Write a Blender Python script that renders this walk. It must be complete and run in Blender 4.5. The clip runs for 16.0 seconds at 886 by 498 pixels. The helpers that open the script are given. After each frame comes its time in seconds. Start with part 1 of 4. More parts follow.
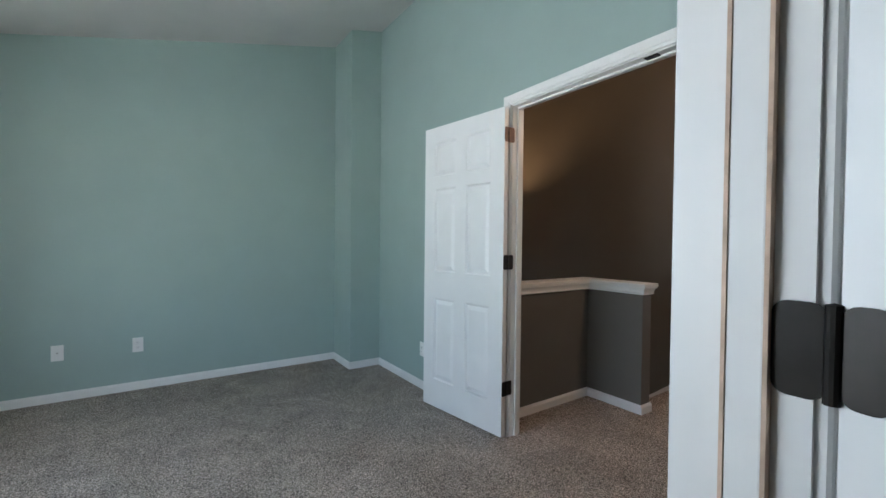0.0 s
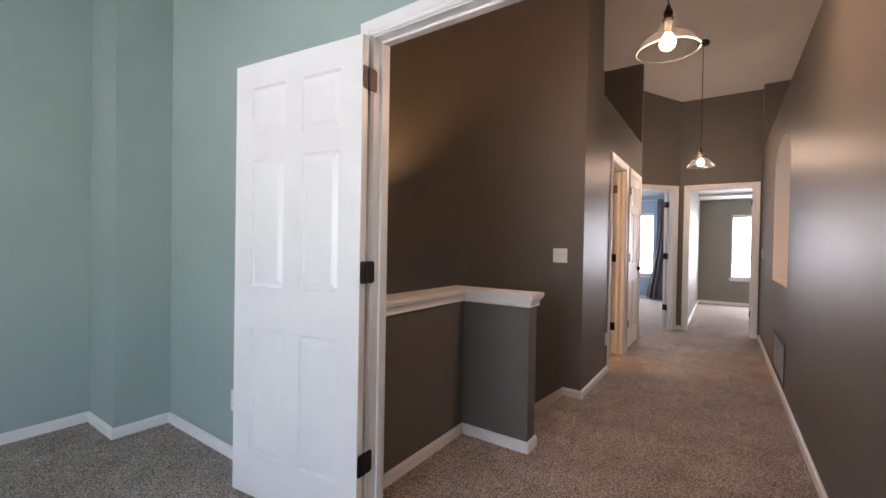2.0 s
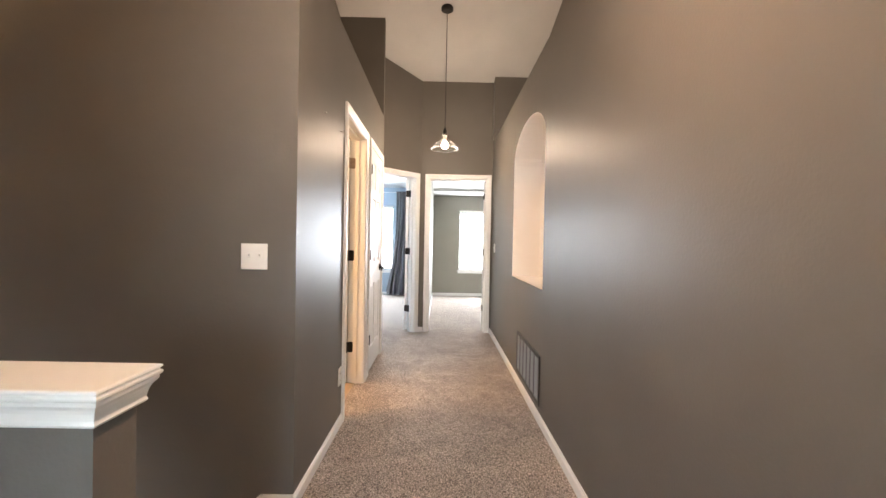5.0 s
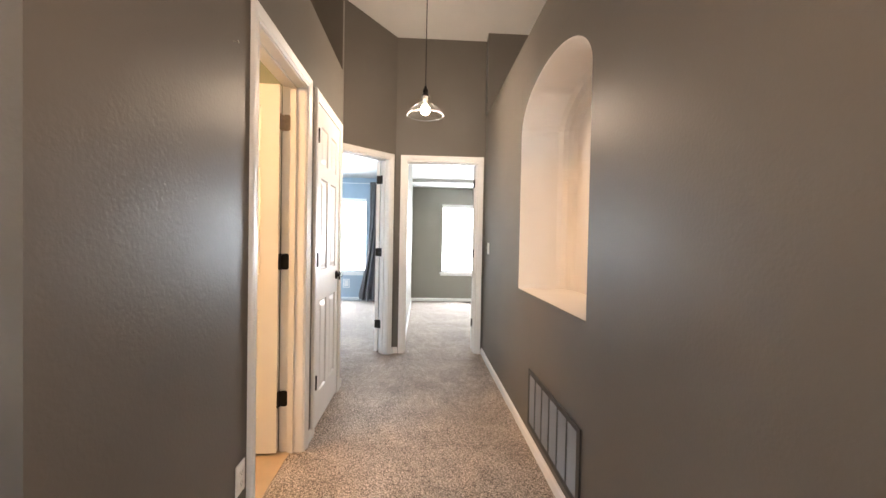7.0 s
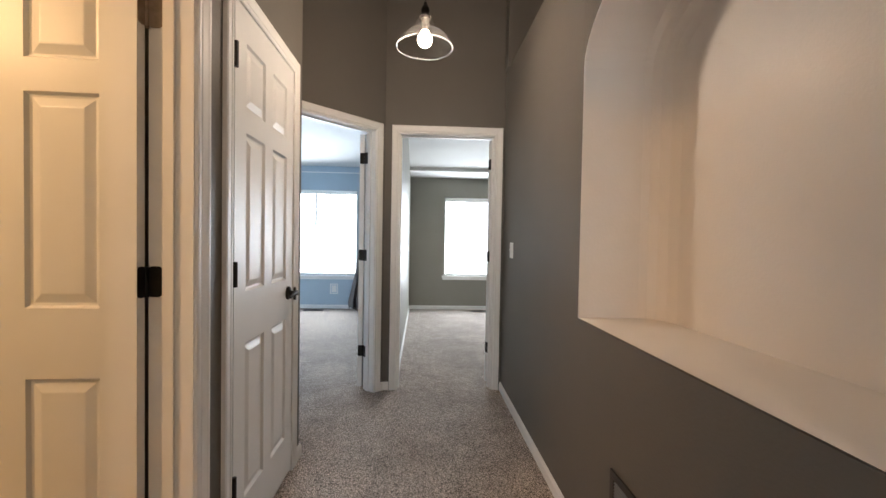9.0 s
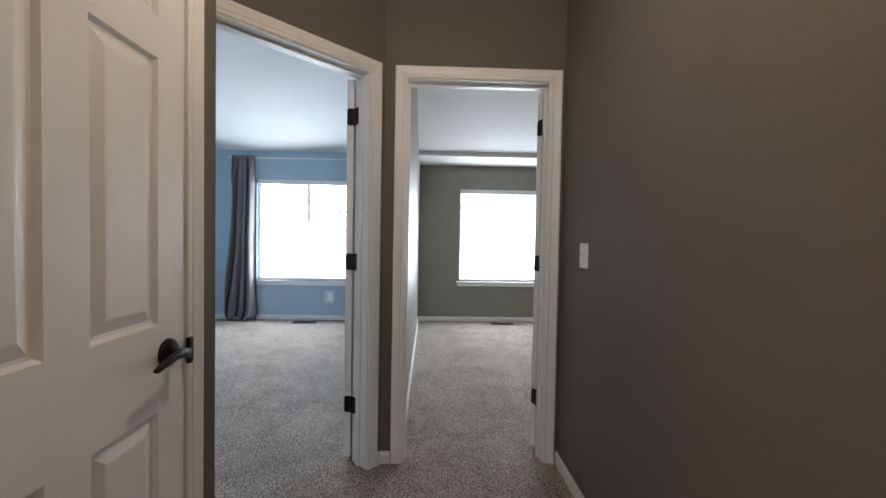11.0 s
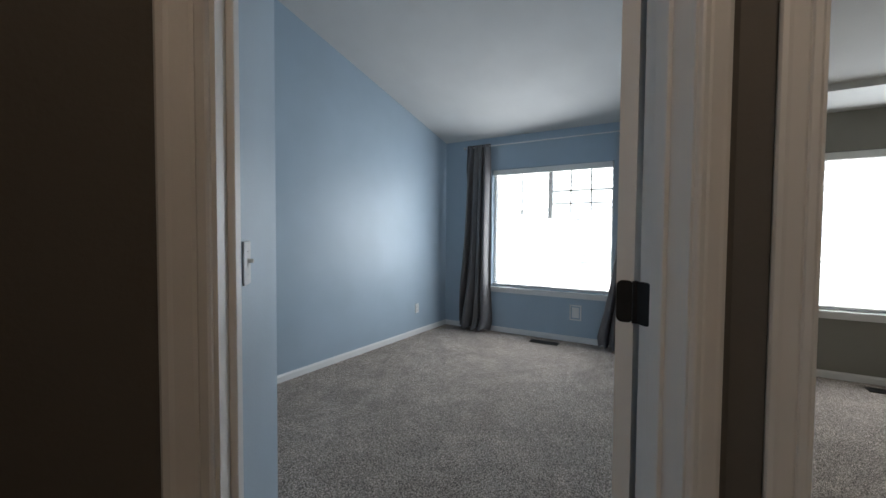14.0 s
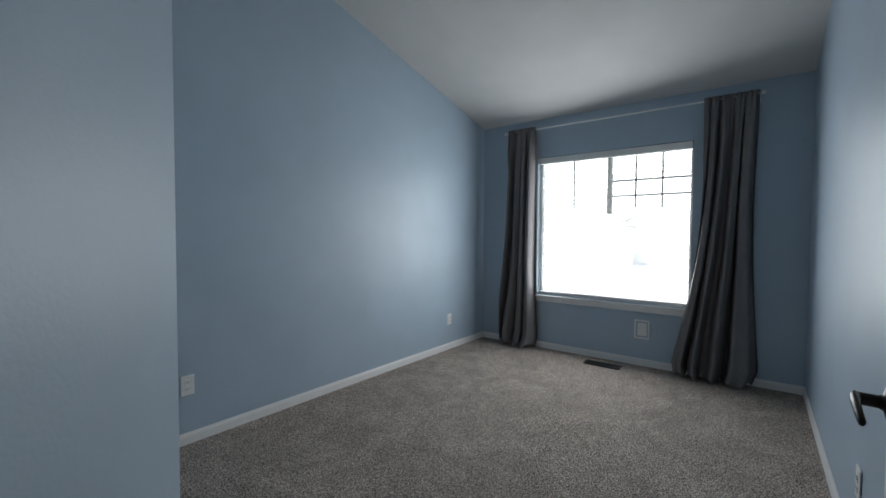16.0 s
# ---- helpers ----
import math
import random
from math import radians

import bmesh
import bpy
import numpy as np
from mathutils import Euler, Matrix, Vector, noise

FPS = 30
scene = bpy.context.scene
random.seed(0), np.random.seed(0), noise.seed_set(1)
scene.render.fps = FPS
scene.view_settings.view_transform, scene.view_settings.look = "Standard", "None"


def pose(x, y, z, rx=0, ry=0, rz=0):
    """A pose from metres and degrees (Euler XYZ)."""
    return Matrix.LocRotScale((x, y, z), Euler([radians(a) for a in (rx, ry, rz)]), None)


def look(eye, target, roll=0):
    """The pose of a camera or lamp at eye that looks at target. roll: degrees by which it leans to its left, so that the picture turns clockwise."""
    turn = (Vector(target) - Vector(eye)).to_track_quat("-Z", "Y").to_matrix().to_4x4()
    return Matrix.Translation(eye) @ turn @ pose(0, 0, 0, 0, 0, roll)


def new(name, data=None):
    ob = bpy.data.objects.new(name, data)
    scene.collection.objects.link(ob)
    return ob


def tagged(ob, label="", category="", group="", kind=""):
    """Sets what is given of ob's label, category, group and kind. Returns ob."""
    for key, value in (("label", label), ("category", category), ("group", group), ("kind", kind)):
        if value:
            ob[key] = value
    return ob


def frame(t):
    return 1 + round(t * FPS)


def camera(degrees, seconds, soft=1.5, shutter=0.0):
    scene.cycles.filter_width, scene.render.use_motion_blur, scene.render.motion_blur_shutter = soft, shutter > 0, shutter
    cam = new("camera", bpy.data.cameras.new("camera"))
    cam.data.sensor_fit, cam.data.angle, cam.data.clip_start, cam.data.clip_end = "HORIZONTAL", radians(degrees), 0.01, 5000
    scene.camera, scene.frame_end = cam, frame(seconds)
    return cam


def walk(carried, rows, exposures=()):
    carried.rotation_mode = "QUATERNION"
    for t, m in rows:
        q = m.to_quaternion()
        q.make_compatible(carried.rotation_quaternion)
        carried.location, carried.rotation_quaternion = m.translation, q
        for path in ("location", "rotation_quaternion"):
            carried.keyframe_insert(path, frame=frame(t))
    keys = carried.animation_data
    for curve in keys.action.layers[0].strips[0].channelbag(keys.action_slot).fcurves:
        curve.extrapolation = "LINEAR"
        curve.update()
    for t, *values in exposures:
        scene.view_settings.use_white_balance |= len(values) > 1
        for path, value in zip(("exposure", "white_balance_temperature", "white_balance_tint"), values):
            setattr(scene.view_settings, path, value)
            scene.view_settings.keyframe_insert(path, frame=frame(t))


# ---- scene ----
cam = camera(94.6, 16.0)
PATH = [
    (0, (0.321, 0.389, 1.193), (1.461, 2.032, 1.159), 0.6),
    (0.5, (0.501, 0.547, 1.206), (1.745, 2.112, 1.165), 0.7),
    (1, (0.614, 0.691, 1.184), (1.974, 2.157, 1.166), 0.8),
    (1.5, (0.731, 0.881, 1.2), (2.232, 2.203, 1.178), 1.0),
    (2, (0.877, 1.025, 1.191), (2.528, 2.153, 1.169), 1.0),
    (2.5, (1.075, 1.123, 1.2), (2.85, 2.045, 1.179), 1.0),
    (3, (1.296, 1.194, 1.209), (3.181, 1.863, 1.186), 1.0),
    (3.5, (1.529, 1.255, 1.189), (3.493, 1.632, 1.17), 1.1),
    (4, (1.786, 1.27, 1.196), (3.776, 1.47, 1.177), 1.1),
    (4.5, (2.053, 1.285, 1.193), (4.051, 1.358, 1.17), 1.1),
    (7, (3.426, 1.269, 1.206), (5.423, 1.163, 1.167), 1.1),
    (7.5, (3.701, 1.256, 1.205), (5.698, 1.15, 1.166), 1.0),
    (8, (3.976, 1.26, 1.206), (5.972, 1.153, 1.168), 1.0),
    (8.5, (4.249, 1.259, 1.218), (6.245, 1.149, 1.171), 1.1),
    (9, (4.522, 1.26, 1.211), (6.519, 1.153, 1.164), 1.0),
    (11.5, (5.848, 1.326, 1.208), (7.847, 1.286, 1.151), 1.0),
    (12, (6.054, 1.34, 1.214), (8.046, 1.507, 1.152), 0.8),
    (12.5, (6.266, 1.395, 1.217), (8.226, 1.789, 1.153), 0.6),
    (13, (6.471, 1.446, 1.205), (8.369, 2.071, 1.141), 0.5),
    (13.5, (6.682, 1.513, 1.21), (8.492, 2.361, 1.142), 0.3),
    (14, (6.876, 1.617, 1.214), (8.58, 2.661, 1.141), 0.4),
    (14.5, (7.048, 1.704, 1.205), (8.658, 2.887, 1.132), 0.1),
    (15, (7.235, 1.784, 1.208), (8.814, 3.009, 1.135), 0.2),
    (15.5, (7.377, 1.838, 1.199), (8.958, 3.061, 1.127), 0.3),
    (16, (7.497, 1.911, 1.195), (9.081, 3.13, 1.126), 0.3),
]
# how the clip's own exposure drifts: seconds, stops
LIGHTNESS = [(0, 2.43, 6000, 11), (1.5, 2.85, 6550, 24), (2.5, 2.78, 6500, 23), (3.0, 2.88, 6600, 22), (3.5, 3.2, 6750, 18), (4.5, 3.9, 6400, 13), (7, 3.75, 6250, 11), (8, 3.45, 6150, 11), (9.2, 2.68, 6000, 9), (11.5, 2.2, 5900, 9), (12.5, 1.78, 6050, 9), (13.5, 1.5, 6250, 10), (14.2, 1.2, 6300, 10), (15, 1.05, 6350, 10), (16, 0.95, 6400, 10)]
walk(cam, [(t, look(eye, target, roll)) for t, eye, target, roll in PATH], LIGHTNESS)

# ---- world, sun, window light ----
world = bpy.data.worlds.new("sky")
scene.world = world
world.use_nodes = True
wn = world.node_tree.nodes
sky = wn.new("ShaderNodeTexSky")
sky.sky_type, sky.sun_disc = "NISHITA", False
sky.sun_elevation, sky.sun_rotation = radians(48), radians(200)
wn["Background"].inputs[1].default_value = 0.15
world.node_tree.links.new(sky.outputs[0], wn["Background"].inputs[0])
sun_data = bpy.data.lights.new("sun", "SUN")
sun_data.energy, sun_data.angle, sun_data.color = 5.0, radians(0.5), (1.0, 0.95, 0.87)
sun = new("sun", sun_data)
sun.matrix_world = look((0, 0, 30), (7, -6, 10))


def lamp(name, kind, place, energy, color, size=0.1, target=None, size_y=None):
    data = bpy.data.lights.new(name, kind)
    data.energy, data.color = energy, color
    ob = new(name, data)
    ob.location = place
    if kind == "AREA":
        data.shape, data.size, data.size_y = "RECTANGLE", size, size_y or size
        ob.matrix_world = look(place, target)
    else:
        data.shadow_soft_size = size
    return ob


DAY = (0.90, 0.96, 1.0)
lamp("window_light", "AREA", (11.50, 3.07, 1.29), 13.0, DAY, 1.34, (6, 3.95, 1.2), 1.38)
lamp("window_light", "AREA", (11.565, 0.19, 1.26), 13.5, DAY, 1.32, (6, 0.19, 0.9), 1.32)
lamp("window_light", "AREA", (-1.12, 2.05, 1.40), 3.4, (0.79, 0.92, 1.0), 1.5, (4, 0.7, 1.25), 1.4)
lamp("bulb_light", "POINT", (3.18, 1.27, 2.205), 4.4, (1.0, 0.65, 0.40), 0.045)
lamp("bulb_light", "POINT", (6.60, 1.258, 2.205), 3.15, (1.0, 0.74, 0.52), 0.045)
lamp("vanity_light", "AREA", (4.75, 3.3, 2.25), 4.2, (1.0, 0.56, 0.24), 0.6, (5.2, 2.4, 0.9), 0.15)
lamp("stair_light", "POINT", (3.43, 4.27, 1.44), 9.0, (1.0, 0.58, 0.26), 0.03)


# ---- materials ----
def material(name, base, rough=0.6, metal=0.0, vary=0.06, scale=3.0, bump=0.0, bump_scale=120.0, detail=4.0, spec=0.5, second=None, fine=0.0, fine_scale=60.0, distance=0.002):
    """A surface with broad stains, fine grain and relief. second: a colour that the fine grain mixes in."""
    m = bpy.data.materials.new(name)
    m.use_nodes = True
    nodes, links = m.node_tree.nodes, m.node_tree.links
    b = nodes["Principled BSDF"]
    b.inputs["Roughness"].default_value, b.inputs["Metallic"].default_value = rough, metal
    b.inputs["Specular IOR Level"].default_value = spec
    co = nodes.new("ShaderNodeTexCoord")
    broad = nodes.new("ShaderNodeTexNoise")
    broad.inputs["Scale"].default_value, broad.inputs["Detail"].default_value = scale, 3
    links.new(co.outputs["Object"], broad.inputs["Vector"])
    ramp = nodes.new("ShaderNodeMapRange")
    ramp.inputs["From Min"].default_value, ramp.inputs["From Max"].default_value = 0.3, 0.7
    ramp.inputs["To Min"].default_value, ramp.inputs["To Max"].default_value = 1 - vary, 1 + vary
    links.new(broad.outputs["Fac"], ramp.inputs["Value"])
    mix = nodes.new("ShaderNodeMix")
    mix.data_type = "RGBA"
    mix.inputs[6].default_value = (*base, 1)
    mix.inputs[7].default_value = (*(second or base), 1)
    mix.inputs[0].default_value = 0
    if second:
        grain = nodes.new("ShaderNodeTexNoise")
        grain.inputs["Scale"].default_value, grain.inputs["Detail"].default_value = fine_scale, 3
        links.new(co.outputs["Object"], grain.inputs["Vector"])
        fr = nodes.new("ShaderNodeMapRange")
        fr.inputs["From Min"].default_value, fr.inputs["From Max"].default_value = 0.42 , 0.58
        fr.inputs["To Max"].default_value = fine
        links.new(grain.outputs["Fac"], fr.inputs["Value"])
        links.new(fr.outputs["Result"], mix.inputs[0])
    mul = nodes.new("ShaderNodeVectorMath")
    mul.operation = "SCALE"
    links.new(mix.outputs[2], mul.inputs[0])
    links.new(ramp.outputs["Result"], mul.inputs["Scale"])
    links.new(mul.outputs[0], b.inputs["Base Color"])
    if bump:
        n2 = nodes.new("ShaderNodeTexNoise")
        n2.inputs["Scale"].default_value, n2.inputs["Detail"].default_value = bump_scale, detail
        links.new(co.outputs["Object"], n2.inputs["Vector"])
        bp = nodes.new("ShaderNodeBump")
        bp.inputs["Strength"].default_value, bp.inputs["Distance"].default_value = bump, distance
        links.new(n2.outputs["Fac"], bp.inputs["Height"])
        links.new(bp.outputs["Normal"], b.inputs["Normal"])
    return m


def carpet_material():
    """Twisted pile: tufts of two greys and beige, clumped, with deep relief, broad tracks and shade painted between the
    tufts.
    """
    m = bpy.data.materials.new("grey_beige_carpet")
    m.use_nodes = True
    nodes, links = m.node_tree.nodes, m.node_tree.links
    b = nodes["Principled BSDF"]
    b.inputs["Roughness"].default_value, b.inputs["Specular IOR Level"].default_value = 1.0, 0.05
    co = nodes.new("ShaderNodeTexCoord")
    warp = nodes.new("ShaderNodeTexNoise")
    warp.inputs["Scale"].default_value, warp.inputs["Detail"].default_value = 45, 2
    links.new(co.outputs["Object"], warp.inputs["Vector"])
    push = nodes.new("ShaderNodeMix")
    push.data_type = "VECTOR"
    push.inputs[0].default_value = 0.02
    links.new(co.outputs["Object"], push.inputs[4])
    links.new(warp.outputs["Color"], push.inputs[5])
    tuft = nodes.new("ShaderNodeTexVoronoi")
    tuft.inputs["Scale"].default_value = 220
    links.new(push.outputs[1], tuft.inputs["Vector"])
    pick = nodes.new("ShaderNodeSeparateColor")
    links.new(tuft.outputs["Color"], pick.inputs[0])
    clump = nodes.new("ShaderNodeTexNoise")
    clump.inputs["Scale"].default_value, clump.inputs["Detail"].default_value = 125, 3
    links.new(co.outputs["Object"], clump.inputs["Vector"])
    add = nodes.new("ShaderNodeMath")
    add.operation = "MULTIPLY_ADD"
    add.inputs[1].default_value = 0.45
    links.new(pick.outputs[0], add.inputs[0])
    links.new(clump.outputs["Fac"], add.inputs[2])
    ramp = nodes.new("ShaderNodeValToRGB")
    e = ramp.color_ramp.elements
    e[0].position, e[0].color = 0.48, (0.19, 0.160, 0.142, 1)
    e[1].position, e[1].color = 0.92, (0.84, 0.73, 0.645, 1)
    mid = ramp.color_ramp.elements.new(0.70)
    mid.color = (0.57, 0.487, 0.425, 1)
    links.new(add.outputs[0], ramp.inputs[0])
    track = nodes.new("ShaderNodeTexNoise")
    track.inputs["Scale"].default_value, track.inputs["Detail"].default_value, track.inputs["Distortion"].default_value = 3.2, 4, 1.2
    links.new(co.outputs["Object"], track.inputs["Vector"])
    level = nodes.new("ShaderNodeMapRange")
    level.inputs["From Min"].default_value, level.inputs["From Max"].default_value = 0.35, 0.65
    level.inputs["To Min"].default_value, level.inputs["To Max"].default_value = 0.86, 1.1
    links.new(track.outputs["Fac"], level.inputs["Value"])
    mul = nodes.new("ShaderNodeVectorMath")
    mul.operation = "SCALE"
    links.new(ramp.outputs["Color"], mul.inputs[0])
    # shade between tufts, put into the colour: darker away from each tuft's centre
    gap_shade = nodes.new("ShaderNodeMapRange")
    gap_shade.inputs["From Min"].default_value, gap_shade.inputs["From Max"].default_value = 0.3, 0.75
    gap_shade.inputs["To Min"].default_value, gap_shade.inputs["To Max"].default_value = 1.16, 0.30
    links.new(tuft.outputs["Distance"], gap_shade.inputs["Value"])
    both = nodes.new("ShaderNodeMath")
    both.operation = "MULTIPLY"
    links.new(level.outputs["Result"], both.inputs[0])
    links.new(gap_shade.outputs["Result"], both.inputs[1])
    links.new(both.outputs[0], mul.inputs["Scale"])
    links.new(mul.outputs[0], b.inputs["Base Color"])
    bp = nodes.new("ShaderNodeBump")
    bp.inputs["Strength"].default_value, bp.inputs["Distance"].default_value = 0.9, 0.012
    links.new(add.outputs[0], bp.inputs["Height"])
    links.new(bp.outputs["Normal"], b.inputs["Normal"])
    return m


PEEL = dict(bump=0.22, bump_scale=95, detail=2, distance=0.003)
GREEN = material("sage_green_paint", (0.335, 0.433, 0.403), 0.5, vary=0.03, **PEEL)
TAUPE = material("taupe_paint", (0.148, 0.137, 0.122), 0.45, vary=0.03, spec=0.15, **PEEL)
BLUE = material("sky_blue_paint", (0.395, 0.487, 0.57), 0.43, vary=0.03, **PEEL)
OLIVE = material("olive_grey_paint", (0.25, 0.235, 0.20), 0.5, vary=0.03, **PEEL)
BATH = material("bath_green_paint", (0.24, 0.27, 0.22), 0.5, vary=0.03, **PEEL)
CREAM = material("cream_paint", (0.78, 0.745, 0.71), 0.42, vary=0.03, **PEEL)
CEIL = material("ceiling_white", (0.63, 0.62, 0.60), 0.9, vary=0.03, bump=0.5, bump_scale=60, detail=4)
TRIM = material("white_gloss_trim", (0.80, 0.79, 0.77), 0.42, vary=0.02, scale=8, bump=0.06, bump_scale=200)
DOORW = material("white_door_paint", (0.82, 0.82, 0.81), 0.38, vary=0.02, scale=6, bump=0.08, bump_scale=260)
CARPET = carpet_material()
BRONZE = material("oil_rubbed_bronze", (0.018, 0.015, 0.013), 0.38, 0.6, vary=0.2, scale=30, bump=0.1)
SEAM = material("tan_seam_colour", (0.60, 0.44, 0.33), 0.7, vary=0.2, scale=30)
COPPER = material("worn_copper_hinge", (0.10, 0.060, 0.048), 0.5, 0.3, vary=0.2, scale=40)
PEWTER = material("worn_pewter_hinge", (0.30, 0.24, 0.19), 0.45, 0.5, vary=0.2, scale=40)
STEEL = material("zinc_latch", (0.5, 0.48, 0.44), 0.35, 0.9, vary=0.15, scale=50)
PLASTIC = material("white_plastic", (0.80, 0.79, 0.76), 0.35, vary=0.02, scale=10)
# near-black colour that stands in for the shade inside openings
SLOT_SHADE = material("dark_slot_shade", (0.03, 0.03, 0.03), 0.6, vary=0.1)
# slats coloured paler than the frame to stand in for reflected light
GRILLE_SLAT_LIT = material("grille_slat_reflection", (0.17, 0.17, 0.175), 0.45, 0.2, vary=0.08, scale=20)
# dark frame paint, which also serves as painted shade on the dividers
GRILLE_DARK = material("dark_grille_paint_and_shade", (0.040, 0.036, 0.033), 0.5, 0.2, vary=0.08, scale=20)
FABRIC = material("grey_satin_curtain", (0.140, 0.128, 0.128), 0.46, vary=0.08, scale=9, bump=0.3, bump_scale=500, second=(0.19, 0.18, 0.175), fine=0.5, fine_scale=300)
VINYL = material("white_vinyl_frame", (0.78, 0.78, 0.76), 0.4, vary=0.03, scale=12)
BLIND = material("white_blind_slat", (0.80, 0.79, 0.76), 0.5, vary=0.03, scale=10)
TILE = material("tan_bath_tile", (0.52, 0.40, 0.28), 0.35, vary=0.12, scale=5)
CORD = material("black_cord", (0.02, 0.018, 0.016), 0.6, vary=0.1)
GRASS = material("pale_dry_ground", (0.78, 0.77, 0.74), 0.95, vary=0.08, scale=0.6, bump=0.5, bump_scale=20)
SIDING = material("pale_grey_siding", (0.84, 0.83, 0.80), 0.7, vary=0.05, scale=2)
SHINGLE = material("roof_shingle", (0.42, 0.415, 0.41), 0.9, vary=0.25, scale=6, bump=0.5, bump_scale=30)
DARKGLASS = material("reflecting_window_glass", (0.70, 0.76, 0.82), 0.1, vary=0.1)


def glass_material(name, tint, rough=0.0, ior=1.45):
    m = bpy.data.materials.new(name)
    m.use_nodes = True
    b = m.node_tree.nodes["Principled BSDF"]
    b.inputs["Base Color"].default_value = (*tint, 1)
    b.inputs["Roughness"].default_value, b.inputs["IOR"].default_value = rough, ior
    b.inputs["Transmission Weight"].default_value = 1.0
    return m


def thin_glass(name, gloss, haze):
    """Blown glass: clear, with gloss that rises at the edges and a little milky haze."""
    m = bpy.data.materials.new(name)
    m.use_nodes = True
    nodes, links = m.node_tree.nodes, m.node_tree.links
    nodes.remove(nodes["Principled BSDF"])
    clear, shine, milk = nodes.new("ShaderNodeBsdfTransparent"), nodes.new("ShaderNodeBsdfGlossy"), nodes.new("ShaderNodeBsdfTranslucent")
    clear.inputs[0].default_value = (0.96, 0.96, 0.95, 1)
    shine.inputs["Roughness"].default_value = 0.0
    fres, m1, m2 = nodes.new("ShaderNodeMath"), nodes.new("ShaderNodeMixShader"), nodes.new("ShaderNodeMixShader")
    edge = nodes.new("ShaderNodeLayerWeight")
    edge.inputs[0].default_value = 0.25
    fres.operation = "MULTIPLY"
    fres.inputs[1].default_value = gloss
    links.new(edge.outputs["Facing"], fres.inputs[0])
    m1.inputs[0].default_value = haze
    links.new(clear.outputs[0], m1.inputs[1])
    links.new(milk.outputs[0], m1.inputs[2])
    links.new(fres.outputs[0], m2.inputs[0])
    links.new(m1.outputs[0], m2.inputs[1])
    links.new(shine.outputs[0], m2.inputs[2])
    links.new(m2.outputs[0], nodes["Material Output"].inputs[0])
    return m


GLASS = thin_glass("clear_blown_glass", 0.22, 0.004)
RIM = thin_glass("glass_rim", 0.6, 0.32)
PANE = glass_material("window_glass", (0.97, 0.99, 0.98), ior=1.1)


def glow_material(name, color, strength):
    m = bpy.data.materials.new(name)
    m.use_nodes = True
    b = m.node_tree.nodes["Principled BSDF"]
    b.inputs["Emission Color"].default_value, b.inputs["Emission Strength"].default_value = (*color, 1), strength
    return m


HAZE = glow_material("bright_haze", (0.95, 0.98, 1.0), 0.62)


def shade_material():
    """Cream lampshade cloth: a weave that lets part of the light through."""
    m = bpy.data.materials.new("cream_shade_cloth")
    m.use_nodes = True
    nodes, links = m.node_tree.nodes, m.node_tree.links
    nodes.remove(nodes["Principled BSDF"])
    front, through_light, mix = nodes.new("ShaderNodeBsdfDiffuse"), nodes.new("ShaderNodeBsdfTranslucent"), nodes.new("ShaderNodeMixShader")
    weave, tone = nodes.new("ShaderNodeTexNoise"), nodes.new("ShaderNodeValToRGB")
    weave.inputs["Scale"].default_value = 220
    tone.color_ramp.elements[0].color, tone.color_ramp.elements[1].color = (0.62, 0.50, 0.34, 1), (0.78, 0.66, 0.48, 1)
    links.new(weave.outputs["Fac"], tone.inputs[0])
    links.new(tone.outputs[0], front.inputs[0])
    links.new(tone.outputs[0], through_light.inputs[0])
    mix.inputs[0].default_value = 0.38
    links.new(front.outputs[0], mix.inputs[1])
    links.new(through_light.outputs[0], mix.inputs[2])
    links.new(mix.outputs[0], nodes["Material Output"].inputs[0])
    return m


SHADE = shade_material()
BULB = glow_material("lit_bulb_glass", (1.0, 0.76, 0.50), 3)


# ---- mesh helpers ----
def mesh_object(name, bm, mat, parent=None, label="", smooth=False):
    bmesh.ops.recalc_face_normals(bm, faces=bm.faces)
    data = bpy.data.meshes.new(name)
    bm.to_mesh(data)
    bm.free()
    if smooth:
        for p in data.polygons:
            p.use_smooth = True
    data.materials.append(mat)
    ob = new(name, data)
    if parent:
        ob.parent = parent
    if label:
        ob["label"] = label
    return ob


def part(name, bm, mat, parent, label="", smooth=False):
    return mesh_object(name, bm, mat, parent, label, smooth)


def thing(name, label, category, m=None, kind="", group=""):
    """An empty at a thing's base, that carries its parts."""
    ob = new(name)
    ob.empty_display_size = 0.1
    ob.matrix_world = m or Matrix()
    return tagged(ob, label, category, group, kind)


def prism(bm, pts, z0, top):
    """A block on a footprint; top is a height or a function of x."""
    z1 = top if callable(top) else (lambda x: top)
    low = [bm.verts.new((x, y, z0)) for x, y in pts]
    high = [bm.verts.new((x, y, z1(x))) for x, y in pts]
    bm.faces.new(low[::-1])
    bm.faces.new(high)
    n = len(pts)
    for i in range(n):
        j = (i + 1) % n
        bm.faces.new((low[i], low[j], high[j], high[i]))


def box(bm, x0, x1, y0, y1, z0, z1, bevel=0.0):
    made = bmesh.ops.create_cube(bm, size=1)["verts"]
    for v in made:
        v.co = Vector((x0 + (v.co.x + 0.5) * (x1 - x0), y0 + (v.co.y + 0.5) * (y1 - y0), z0 + (v.co.z + 0.5) * (z1 - z0)))
    if bevel:
        edges = {e for v in made for e in v.link_edges}
        bmesh.ops.bevel(bm, geom=list(edges), offset=bevel, segments=2, affect="EDGES", profile=0.6)


def boxed(x0, x1, y0, y1, z0, z1, bevel=0.0):
    bm = bmesh.new()
    box(bm, x0, x1, y0, y1, z0, z1, bevel)
    return bm


